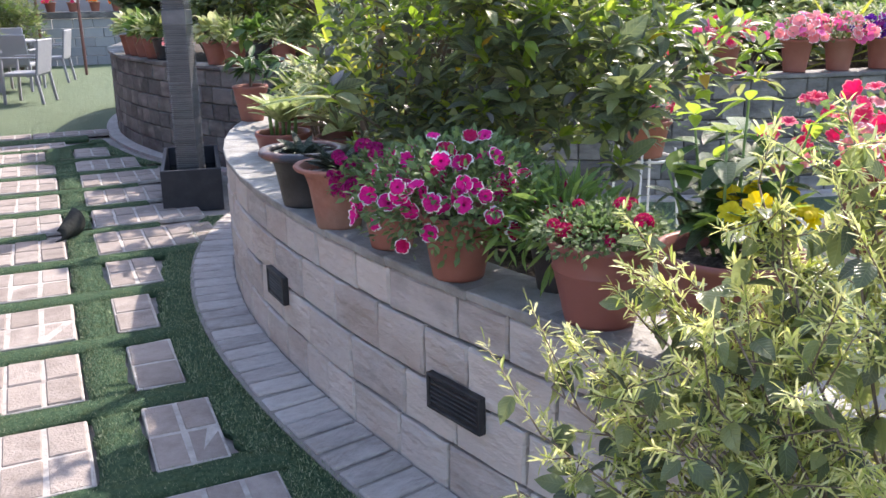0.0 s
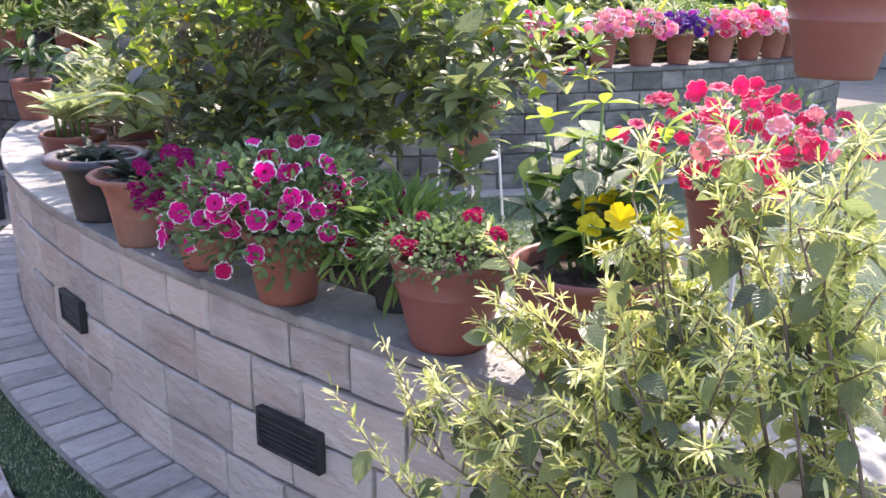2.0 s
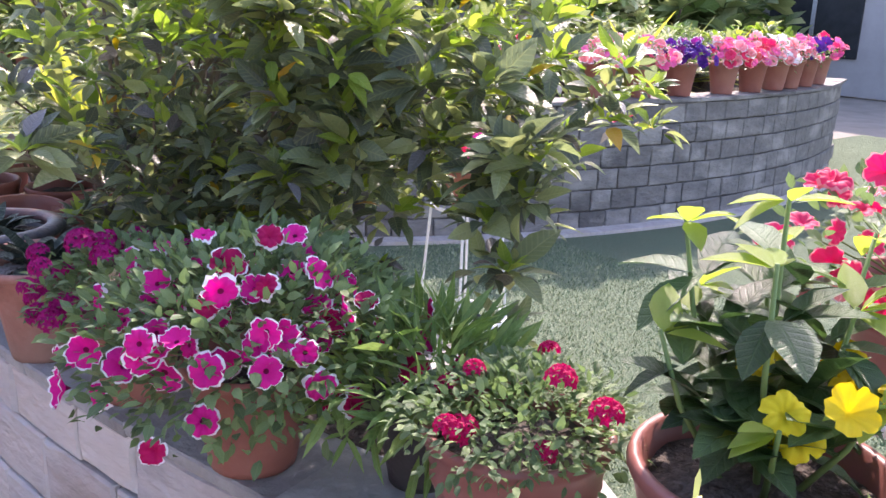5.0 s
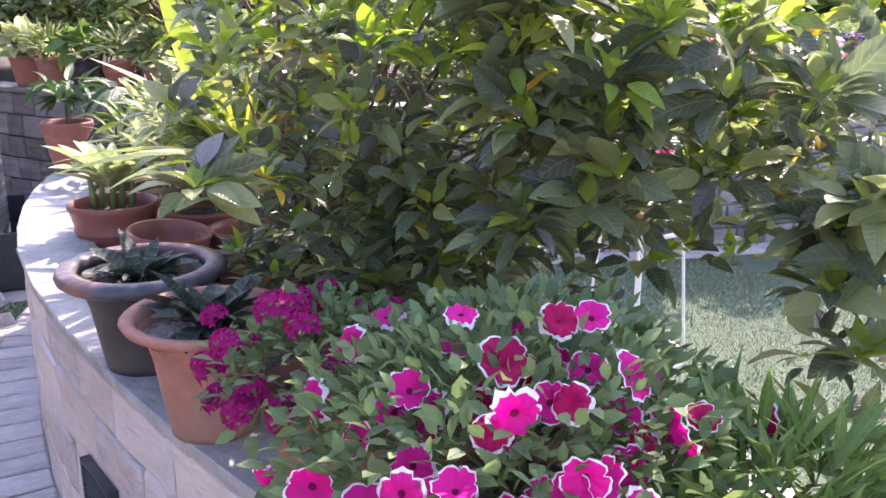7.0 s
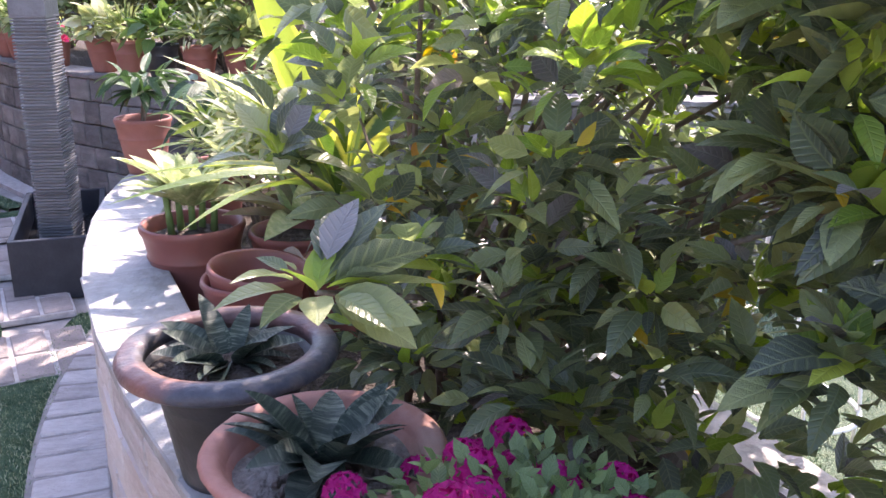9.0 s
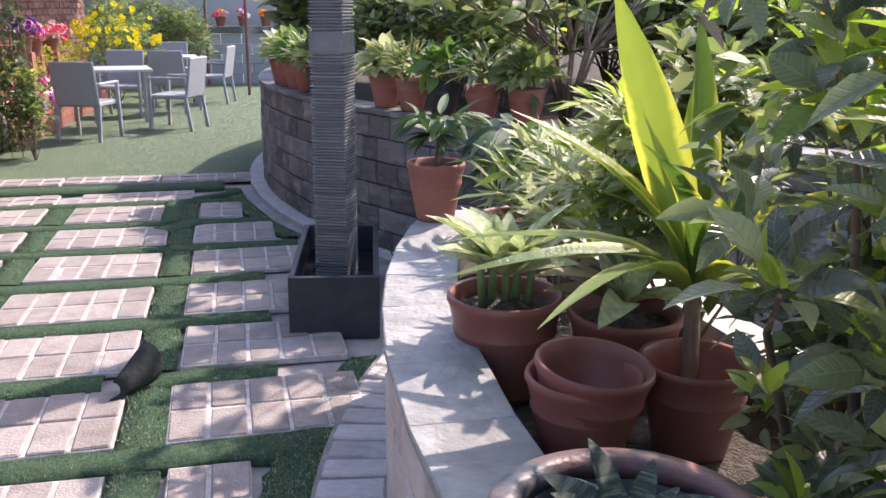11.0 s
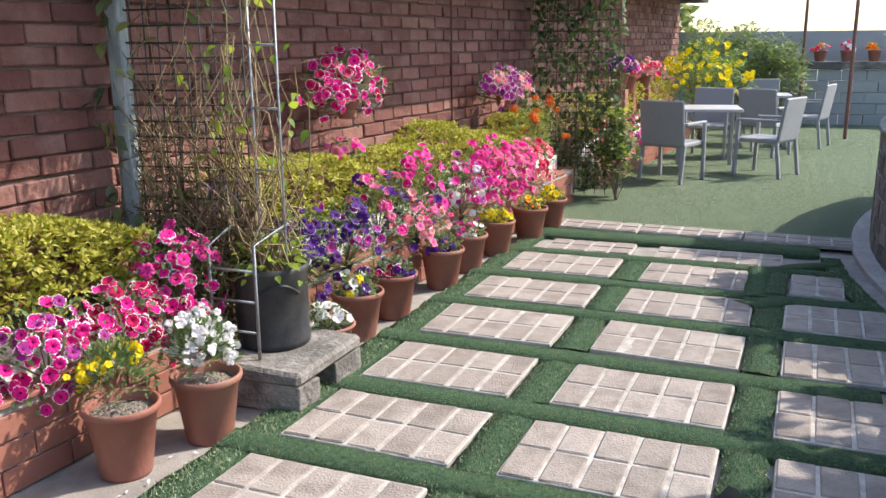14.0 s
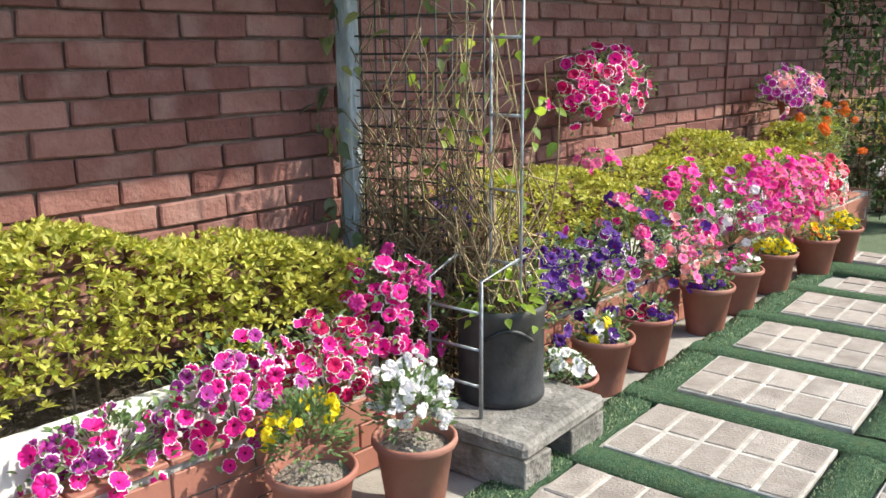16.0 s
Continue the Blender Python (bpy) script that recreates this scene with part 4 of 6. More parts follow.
# turned-up corner of a mat
V, F = [], []
for i in range(13):
    a = -0.4 + 3.4 * i / 12
    for j in range(5):
        r = 0.035 + 0.012 * j
        s = j / 4 * 0.17
        r *= 1.08
        V.append((-0.02 + s * 0.6 - 0.05 + math.sin(a) * r * 0.9, 5.86 + s * 0.75 - 0.04 + (1 - math.cos(a)) * r * 0.3, 0.03 + (1 - math.cos(a)) * r))
for i in range(12):
    for j in range(4):
        F.append((5 * i + j, 5 * i + j + 1, 5 * i + j + 6, 5 * i + j + 5))
ob = new("mat_flap", mesh_of("mat_flap", V, F, M["mat_back"], True))
s_ = ob.modifiers.new("depth", "SOLIDIFY")
s_.thickness = 0.008
tagged(ob, "curled-up corner of a turf mat showing dark backing", "mat")


# ---- chairs and tables ----
def chair(at, rz):
    t = thing("garden_chair", "grey woven resin armchair on straight legs", "chair", "chairs on the terrace", at=at, rz=rz)
    part("seat", box(0.5, 0.5, 0.05, 0.01), M["chair"], t, m=pose(0, 0, 0.4))
    part("backrest", box(0.52, 0.035, 0.5, 0.012), M["chair"], t, m=pose(0, -0.25, 0.42, 9))
    for x in (-0.25, 0.25):
        part("leg", box(0.04, 0.04, 0.66, 0.006), M["chair"], t, m=pose(x * 1.06, 0.24, 0, 2))
        part("leg", box(0.04, 0.04, 0.44, 0.006), M["chair"], t, m=pose(x, -0.3, 0, -8))
        part("armrest", box(0.055, 0.5, 0.03, 0.008), M["chair"], t, m=pose(x * 1.06, -0.02, 0.645))
    return t


c0 = chair((-1.2, 13.45, 0), -18)
for x, y, rz in ((-0.25, 14.2, 68), (-1.05, 15.65, 175), (-0.35, 16.1, -20), (0.15, 17.35, 75), (-0.55, 18.6, 178)):
    copy_thing(c0, pose(x, y, 0, 0, 0, rz))


def table(at, rz):
    t = thing("garden_table", "square grey table with pale top", "table", "tables on the terrace", at=at, rz=rz)
    part("tabletop", box(0.75, 0.75, 0.035, 0.006), M["tabletop"], t, m=pose(0, 0, 0.72))
    for x in (-0.32, 0.32):
        for y in (-0.32, 0.32):
            part("leg", box(0.045, 0.045, 0.72, 0.005), M["chair"], t, m=pose(x, y, 0))
    return t


t0 = table((-0.95, 14.55, 0), 10)
copy_thing(t0, pose(-0.45, 17.4, 0, 0, 0, 6))


# ---- shrubs and foliage ----
def shrub(name, label, at, rad, n, size, mats, weights, shape=SMALL, per=6, trunk=0.02, lo=-15, hi=60, branches=14, category="shrub", base=None, bark="bark", fill=0.35):
    """A bush: a short trunk, limbs and whorls of leaves at their ends with gaps between."""
    t = thing(name, label, category, at=at)
    rad = np.asarray(rad, float)
    top = rad[2] * 2
    cz = top * 0.55 if base is None else base
    c, d = mound(n, (0, 0, cz), rad, -0.7)
    inner = rng.uniform(0, 1, n) < fill
    c[inner] = np.array([0, 0, cz]) + (c[inner] - np.array([0, 0, cz])) * rng.uniform(0.35, 0.85, (inner.sum(), 1))
    c[:, 2] = np.maximum(c[:, 2], 0.04)
    groups = []
    pick = rng.choice(len(mats), n, p=np.asarray(weights) / sum(weights))
    for i in range(len(mats)):
        cc_ = c[pick == i]
        if len(cc_):
            p, dd, s = rosettes(cc_, per, size, lo, hi)
            groups.append((shape, p, dd, s, i))
    foliage("foliage", groups, [M[m] for m in mats], t)
    lim = []
    for k in range(min(branches, n)):
        e = c[k]
        mid = np.array([e[0] * 0.45, e[1] * 0.45, e[2] * 0.55]) + rng.normal(0, 0.03, 3)
        lim.append(([(0, 0, -0.02), tuple(mid * 0.4 + rng.normal(0, 0.01, 3) * 0), tuple(mid), tuple(e)], trunk, trunk * 0.18))
    part("limb", tubes("limb", lim, M[bark], 6), None, t)
    return t


# the hibiscus in the bed behind the front wall
def hibiscus():
    t = thing("hibiscus_bush", "large dark green hibiscus bush leaning over the curved wall", "shrub", at=(1.45, 3.6, 0.57))
    org = np.array([1.45, 3.6, 0.57])

    def blob(n, c, rad, skin=0.5):
        d = rng.normal(0, 1, (n, 3))
        d /= np.linalg.norm(d, axis=1, keepdims=True)
        return np.asarray(c) + d * np.asarray(rad) * rng.uniform(skin, 1.0, (n, 1)) ** 0.7
    C = np.concatenate([blob(520, (1.6, 3.15, 1.28), (0.68, 0.9, 0.55), 0.35), blob(70, (1.75, 3.5, 1.72), (0.8, 0.8, 0.4)), blob(80, (1.25, 2.8, 1.28), (0.42, 0.42, 0.3)), blob(90, (1.4, 3.15, 0.95), (0.32, 0.75, 0.26), 0.3), blob(60, (1.7, 2.5, 1.5), (0.5, 0.3, 0.35)),
                        blob(40, (2.1, 2.5, 1.25), (0.35, 0.25, 0.42)), blob(60, (2.3, 3.6, 1.5), (0.7, 0.7, 0.55)), blob(12, (1.52, 2.06, 1.12), (0.06, 0.06, 0.22)), blob(10, (1.75, 2.2, 1.35), (0.25, 0.1, 0.12))])
    keep = (C[:, 0] > 0.8) & (C[:, 2] > 0.72) & (np.linalg.norm(C - np.array([0.55, 2.0, 1.53]), axis=1) > 0.72) & (np.linalg.norm(C - np.array([0.45, 1.1, 1.53]), axis=1) > 1.2) & (np.linalg.norm(C[:, :2] - np.array([1.0, 2.6]), axis=1) > 0.24) & ~((C[:, 0] < 1.1) & (C[:, 1] > 2.75) & (C[:, 2] < 1.12)) & ~((C[:, 0] < 1.32) & (C[:, 1] > 3.4) & (C[:, 2] < 1.5)) & ~((C[:, 0] > 1.55) & (C[:, 2] < 1.02) & (C[:, 1] < 2.95)) & ~((C[:, 0] > 1.9) & (C[:, 2] < 1.15) & (C[:, 1] < 3.1))
    C = C[keep]
    HL = leaf_shape(0.46, 0.3, 0.4, rows=(0.15, 0.38, 0.62, 0.84), widths=(0.6, 1.0, 0.85, 0.42))
    P_, D_, S_ = rosettes(C - org, 13, 0.056, -25, 65, 0.035, 0.45)
    # high and outer leaves take the lime colour, painting in the backlight
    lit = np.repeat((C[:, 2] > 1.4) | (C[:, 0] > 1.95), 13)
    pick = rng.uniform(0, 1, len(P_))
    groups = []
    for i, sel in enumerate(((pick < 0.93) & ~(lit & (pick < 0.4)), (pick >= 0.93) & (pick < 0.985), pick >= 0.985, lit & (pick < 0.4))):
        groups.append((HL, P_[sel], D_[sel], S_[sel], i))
    # lime shoots, more of them near the top to brighten it like sunlight
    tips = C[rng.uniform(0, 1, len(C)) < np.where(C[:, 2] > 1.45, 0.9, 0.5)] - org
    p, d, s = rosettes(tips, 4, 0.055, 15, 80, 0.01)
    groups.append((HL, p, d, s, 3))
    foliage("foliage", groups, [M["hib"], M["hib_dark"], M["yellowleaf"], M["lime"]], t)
    lv = [mesh_of("leaf", *leaf_shape(w, 0.3, dr, rows=(0.12, 0.32, 0.55, 0.75, 0.9), widths=(0.55, 0.95, 1.0, 0.7, 0.35)), M["hib_own"], True) for w, dr in ((0.5, 0.25), (0.58, 0.4), (0.44, 0.12))]
    near = C[np.argsort(np.linalg.norm(C - np.array([0.7, 2.0, 1.4]), axis=1))[:34]] - org
    for c in near:
        dd = dirs_at(8, -25, 50)
        R = frames(dd)
        for k in range(8):
            s = rng.uniform(0.06, 0.115)
            m = Matrix([[*(R[k][i] * s), (c + dd[k] * 0.02)[i]] for i in range(3)] + [[0, 0, 0, 1]])
            part("leaf", lv[int(rng.integers(0, 3))], None, t, m=m)
        for k in range(2):
            part("young_leaf", YL, None, t, m=Matrix.Translation(c) @ pose(0, 0, 0, rng.uniform(30, 80), 0, rng.uniform(0, 360)) @ Matrix.Diagonal((0.055, 0.055, 0.055, 1)))
    lim = []
    for c in (C - org)[(C[:, 2] > 1.1) & (C[:, 1] > 2.4)][::13]:
        mid = np.array([c[0] * 0.4, c[1] * 0.4, c[2] * 0.6]) + rng.normal(0, 0.06, 3)
        lim.append(([(rng.normal(0, 0.03), rng.normal(0, 0.03), -0.02), tuple(mid * 0.5 + rng.normal(0, 0.03, 3)), tuple(mid), tuple(c)], 0.013, 0.003))
    part("limb", tubes("limb", lim, M["bark"], 6), None, t)["kind"] = "stuff"
    for p in ((1.75, 2.35, 1.62), (2.25, 2.4, 1.25), (1.6, 2.9, 1.55), (2.3, 2.9, 1.3)):
        bloom(t, "red", [tuple(np.array(p) - org)], 0.035, (-0.6, -0.6, -0.4), 0.4, "drooping red hibiscus flower")


YL = mesh_of("young_leaf", *leaf_shape(0.5, 0.35, 0.15, rows=(0.15, 0.4, 0.65, 0.85), widths=(0.6, 1.0, 0.8, 0.4)), M["lime"], True)
hibiscus()


def strap_plant(name, label, at, n, length, mats, lo, hi, width=0.12, droop=0.5, category="plant", parent=None, z=0.0, seed_r=0.02):
    t = parent or thing(name, label, category, at=at)
    me = [mesh_of("leaf", *leaf_shape(width * w, 0.45, droop * d, rows=(0.08, 0.22, 0.4, 0.6, 0.78, 0.92), widths=(0.6, 0.9, 1.0, 0.9, 0.65, 0.3)), M[m], True) for m in mats for w, d in ((1, 1), (0.8, 0.5))]
    for k in range(n):
        a = 360.0 * k / n + rng.uniform(-25, 25)
        s = length * rng.uniform(0.7, 1.1)
        part("leaf", me[int(rng.integers(0, len(me)))], None, t, m=pose(0, 0, z, 0, 0, a) @ pose(0, seed_r, 0.0, rng.uniform(lo, hi), rng.uniform(-25, 25), 0) @ Matrix.Diagonal((s, s, s, 1)))
    return t


M["dieff"] = leafm("speckled_cream_leaf", [(0.07, 0.14, 0.045), (0.25, 0.33, 0.12), (0.55, 0.55, 0.33)], 0.4, 0.25, var=0.0)
M["tan"] = leafm("dry_strap_leaf", [(0.22, 0.14, 0.09), (0.26, 0.22, 0.12), (0.12, 0.17, 0.06)], 0.5, 0.15, var=0.3, own=True)
M["rub"] = leafm("glossy_dark_leaf", [(0.025, 0.06, 0.02), (0.05, 0.1, 0.03), (0.09, 0.16, 0.05)], 0.28, 0.2, own=True)

M["cordyline"] = leafm("yellow_edged_strap", [(0.05, 0.1, 0.02), (0.1, 0.17, 0.03), (0.2, 0.26, 0.05)], 0.38, 0.35, own=True, vein=0.12, margin=(0.05, (0.5, 0.5, 0.1)))
t = thing("cordyline", "tall yellow-edged strap-leaved plant with drying tips", "plant", at=(1.42, 4.12, 0.57))
part("trunk", tubes("trunk", [([(0, 0, -0.01), (0.01, 0, 0.2), (0, 0, 0.4)], 0.022, 0.018)], M["bark"], 8), None, t)
CORD = [mesh_of("leaf", *leaf_shape(0.17, 0.5, dr, rows=(0.08, 0.22, 0.36, 0.5, 0.64, 0.78, 0.9), widths=(0.5, 0.8, 1.0, 1.0, 0.85, 0.6, 0.3)), M["cordyline"], True) for dr in (0.06, 0.5, 1.0)]
for kind_, az, el, ln in ((0, 20, 84, 0.62), (0, 140, 80, 0.66), (0, 250, 82, 0.58), (0, 330, 76, 0.55), (1, 75, 70, 0.5), (1, 120, 72, 0.5), (1, 200, 60, 0.5), (1, 300, 62, 0.52), (2, 95, 52, 0.42), (2, 130, 55, 0.45), (2, 165, 56, 0.42), (2, 60, 50, 0.42), (2, 240, 46, 0.45), (2, 5, 50, 0.5)):
    part("leaf", CORD[kind_], None, t, m=pose(0, 0, 0.34 + rng.uniform(0, 0.06), 0, 0, az) @ pose(0, 0.015, 0, el, rng.uniform(-20, 20), 0) @ Matrix.Diagonal((ln, ln, ln, 1)))

# striped and leafy plants filling the back of the bed
for x, y, h_, k, sh in ((1.55, 4.75, 0.36, "cream", NARROW), (1.5, 5.15, 0.26, "cream", NARROW), (1.62, 4.5, 0.45, "bgleaf", SMALL)):
    shrub("bed_plant", "leafy %s plant growing in the curved soil bed" % ("cream-striped" if k == "cream" else "green"), (x, y, 0.575), (0.24, 0.24, h_), 95, 0.12 if sh is NARROW else 0.08, [k, "lime"], (5, 1), sh, 8, 0.009)
# potted plants in and on the bed wall
t, z = potted("potted_dieffenbachia", "cream-speckled broad leaves in a brown plastic pot", "potted plant", (1.1, 4.47, 0.575), 0.145, 0.27, "plastic_pot", "ribbed")
strap_plant("", "", None, 36, 0.2, ["dieff"], 30, 86, 0.42, 0.45, parent=t, z=z + 0.08)
part("stem", tubes("stem", [([(0.03 * i - 0.06, 0.02 * (i % 2), z - 0.01), (0.035 * i - 0.07, 0, z + 0.12)], 0.011, 0.009) for i in range(5)], M["stem"], 7), None, t)
t, z = potted("potted_dieffenbachia", "second speckled plant half hidden in a brown pot", "potted plant", (1.38, 4.36, 0.575), 0.14, 0.24, "plastic_pot", "ribbed")
strap_plant("", "", None, 16, 0.24, ["dieff", "tan"], 25, 80, 0.35, 0.5, parent=t, z=z + 0.05)
for x, y, zz, tilt in ((1.14, 4.04, 0.585, 0), (1.41, 4.06, 0.585, 0), (1.14, 4.04, 0.615, 4)):
    ob = thing("empty_pot", "empty brown plastic pots stacked in the soil bed", "plant pot", "stacked pots", at=(x, y, zz))
    ob.matrix_basis = pose(x, y, zz, tilt, tilt, 0)
    part("pot", pot_mesh(0.122, 0.22, M["plastic_pot"], "ribbed"), None, ob)
t, z = potted("potted_rubber_plant", "glossy whorled leaves in a terracotta-coloured pot", "potted plant", (1.21, 5.74, CAPZ), 0.112, 0.23, "terracotta", "ribbed")
strap_plant("", "", None, 26, 0.13, ["rub"], -35, 65, 0.4, 0.4, parent=t, z=z + 0.13)
strap_plant("", "", None, 22, 0.12, ["rub"], -45, 55, 0.4, 0.4, parent=t, z=z + 0.2, seed_r=0.09)
part("stem", tubes("stem", [([(0, 0, z), (0.01, 0, z + 0.13)], 0.01, 0.008), ([(0, 0, z), (0.05, 0.05, z + 0.2)], 0.01, 0.007)], M["bark"], 7), None, t)

t, z = potted("potted_rubber_plant", "drooping dark whorled leaves in a brown pot in the bed", "potted plant", (1.42, 5.42, 0.575), 0.12, 0.24, "plastic_pot", "ribbed")
for dx_, dy_, up_ in ((0.0, 0.0, 0.28), (0.06, -0.05, 0.2), (-0.05, 0.05, 0.34)):
    strap_plant("", "", None, 14, 0.17, ["rub"], -45, 45, 0.34, 0.5, parent=t, z=z + up_, seed_r=0.03 + abs(dx_))
part("stem", tubes("stem", [([(0, 0, z), (0.0, 0.01, z + 0.35)], 0.01, 0.007)], M["bark"], 7), None, t)

t, z = potted("potted_snake_plant", "wide dark weathered pot with rusty rim and small leaves", "potted plant", (0.885, 3.3, CAPZ), 0.147, 0.225, "blackpot", "bowl")
part("rim", lathe([(0.134, 0.2), (0.164, 0.198), (0.176, 0.207), (0.178, 0.216), (0.17, 0.228), (0.15, 0.231), (0.134, 0.226)], 40, wob=0.0015, closed=True), M["darkrim"], t, "rim worn to rusty terracotta", smooth=True)
strap_plant("", "", None, 24, 0.105, ["snake"], 10, 65, 0.45, 0.3, parent=t, z=z)
t, z = potted("potted_snake_plant", "dwarf snake plant in a faded terracotta bowl of dry soil", "potted plant", (0.905, 2.93, CAPZ), 0.134, 0.23, "terracotta_old", "bowl", "drysoil")
strap_plant("", "", None, 28, 0.12, ["snake"], 20, 75, 0.46, 0.45, parent=t, z=z)
clods = rng.uniform(-1, 1, (60, 2)) * 0.085
part("soil_crumb", tubes("soil_crumb", [([(x, y, z - 0.004), (x + rng.uniform(-0.006, 0.006), y, z + 0.008 * rng.uniform(0.3, 1.3))], rng.uniform(0.005, 0.012), 0.003) for x, y in clods], M["drysoil"], 5), None, t)["kind"] = "stuff"


def verbena(at, r, h, pot, kind, n, spread, label, style="round", leafmat="petleaf", nl=700, size=0.024):
    t, z = potted("potted_verbena", label, "potted flowers", at, r, h, pot, style)
    p, d = mound(nl, (0, 0, z + 0.02), spread)
    foliage("foliage", [(SMALL, p, d + rng.normal(0, 0.5, d.shape), rng.uniform(0.018, 0.034, nl) * (0.72 if nl > 1000 else 1.0), 0)], [M[leafmat]], t)
    q, d = mound(n, (0, 0, z + 0.035), np.asarray(spread) * 1.1)
    for k in range(n):
        bloom(t, kind, [tuple(q[k])], size, tuple(d[k] + np.array([0, 0, 0.8])), 0.2)
    return t


verbena((0.985, 2.6, CAPZ), 0.108, 0.2, "terracotta", "purple_h", 30, (0.2, 0.2, 0.14), "deep purple verbena heads spilling from a terracotta pot", nl=950, size=0.027)
petunia((1.05, 2.215, CAPZ), 0.118, 0.2, "terracotta", ["magenta", "magenta", "magenta", "crimsonw", "magenta"], 74, (0.31, 0.29, 0.2), "white-edged magenta petunias in a terracotta pot on the wall", size=0.029, face=(-0.55, -0.75, 0.45), nl=3000, zlo=-0.5)
t, z = potted("potted_bamboo_grass", "feathery grass clump in a black pot on the wall", "potted plant", (1.25, 1.98, CAPZ), 0.085, 0.15, "blackpot")
p, d = mound(520, (0, 0, z + 0.03), (0.19, 0.19, 0.13))
foliage("foliage", [(NARROW, p, d + rng.normal(0, 0.5, d.shape), rng.uniform(0.05, 0.11, 520), 0)], [M["fern"]], t)
verbena((1.22, 1.72, CAPZ), 0.138, 0.225, "plastic_pot", "crimson_h", 9, (0.19, 0.19, 0.09), "small-leaved verbena with crimson heads in a brown pot", "ribbed", "petleaf", 1500, 0.02)
t, z = potted("potted_allamanda", "broad-leaved plant with yellow flowers in a wide brown pot", "potted plant", (1.35, 1.41, CAPZ), 0.165, 0.26, "plastic_pot", "ribbed")
for dx, dy, hh_ in ((-0.03, 0.0, 0.3), (0.05, 0.04, 0.36), (0.0, 0.12, 0.32), (0.1, -0.02, 0.22), (-0.06, -0.04, 0.12), (0.04, -0.08, 0.14), (0.14, 0.1, 0.26), (-0.08, 0.08, 0.2), (0.16, 0.0, 0.3), (0.08, 0.15, 0.2)):
    part("stem", tubes("stem", [([(dx * 0.4, dy * 0.4, z - 0.01), (dx, dy, z + hh_ * 0.5), (dx * 1.3, dy * 1.3, z + hh_)], 0.005, 0.003)], M["stem"], 6), None, t)
LEAF_RUB = mesh_of("leaf", *leaf_shape(0.5, 0.3, 0.25, rows=(0.15, 0.4, 0.65, 0.88), widths=(0.55, 0.95, 0.95, 0.45)), M["rub"], True)
for dx, dy, hh_ in ((-0.03, 0.0, 0.3), (0.05, 0.04, 0.36), (0.0, 0.12, 0.32), (0.1, -0.02, 0.22), (-0.06, -0.04, 0.12), (0.04, -0.08, 0.14), (0.14, 0.1, 0.26), (-0.08, 0.08, 0.2), (0.16, 0.0, 0.3), (0.08, 0.15, 0.2)):
    for k in range(4):
        f_ = 0.35 + 0.21 * k
        for q in range(4):
            s = rng.uniform(0.08, 0.12) * (1.0 if k < 3 else 0.7)
            part("leaf", LEAF_RUB if k < 3 else YL, None, t, m=pose(dx * f_ * 1.3, dy * f_ * 1.3, z + hh_ * f_, 0, 0, rng.uniform(0, 360)) @ pose(0, 0.005, 0, rng.uniform(-25, 55)) @ Matrix.Diagonal((s, s, s, 1)))
bloom(t, "yellow", [(rng.uniform(-0.05, 0.13), rng.uniform(-0.12, 0.05), z + rng.uniform(0.06, 0.16)) for _ in range(9)], 0.03, (-0.5, -0.5, 0.6), 0.3)
petunia((1.88, 1.45, 0.9), 0.12, 0.23, "plastic_pot", ["coral", "salmon", "coral"], 90, (0.34, 0.3, 0.17), "coral red petunias in a brown pot on a wire stand", "ribbed", size=0.027)
petunia((1.78, 0.62, CAPZ), 0.12, 0.25, "plastic_pot", ["coral", "crimsonw"], 22, (0.19, 0.19, 0.15), "coral petunias in a brown pot further along the wall", "ribbed", size=0.033)


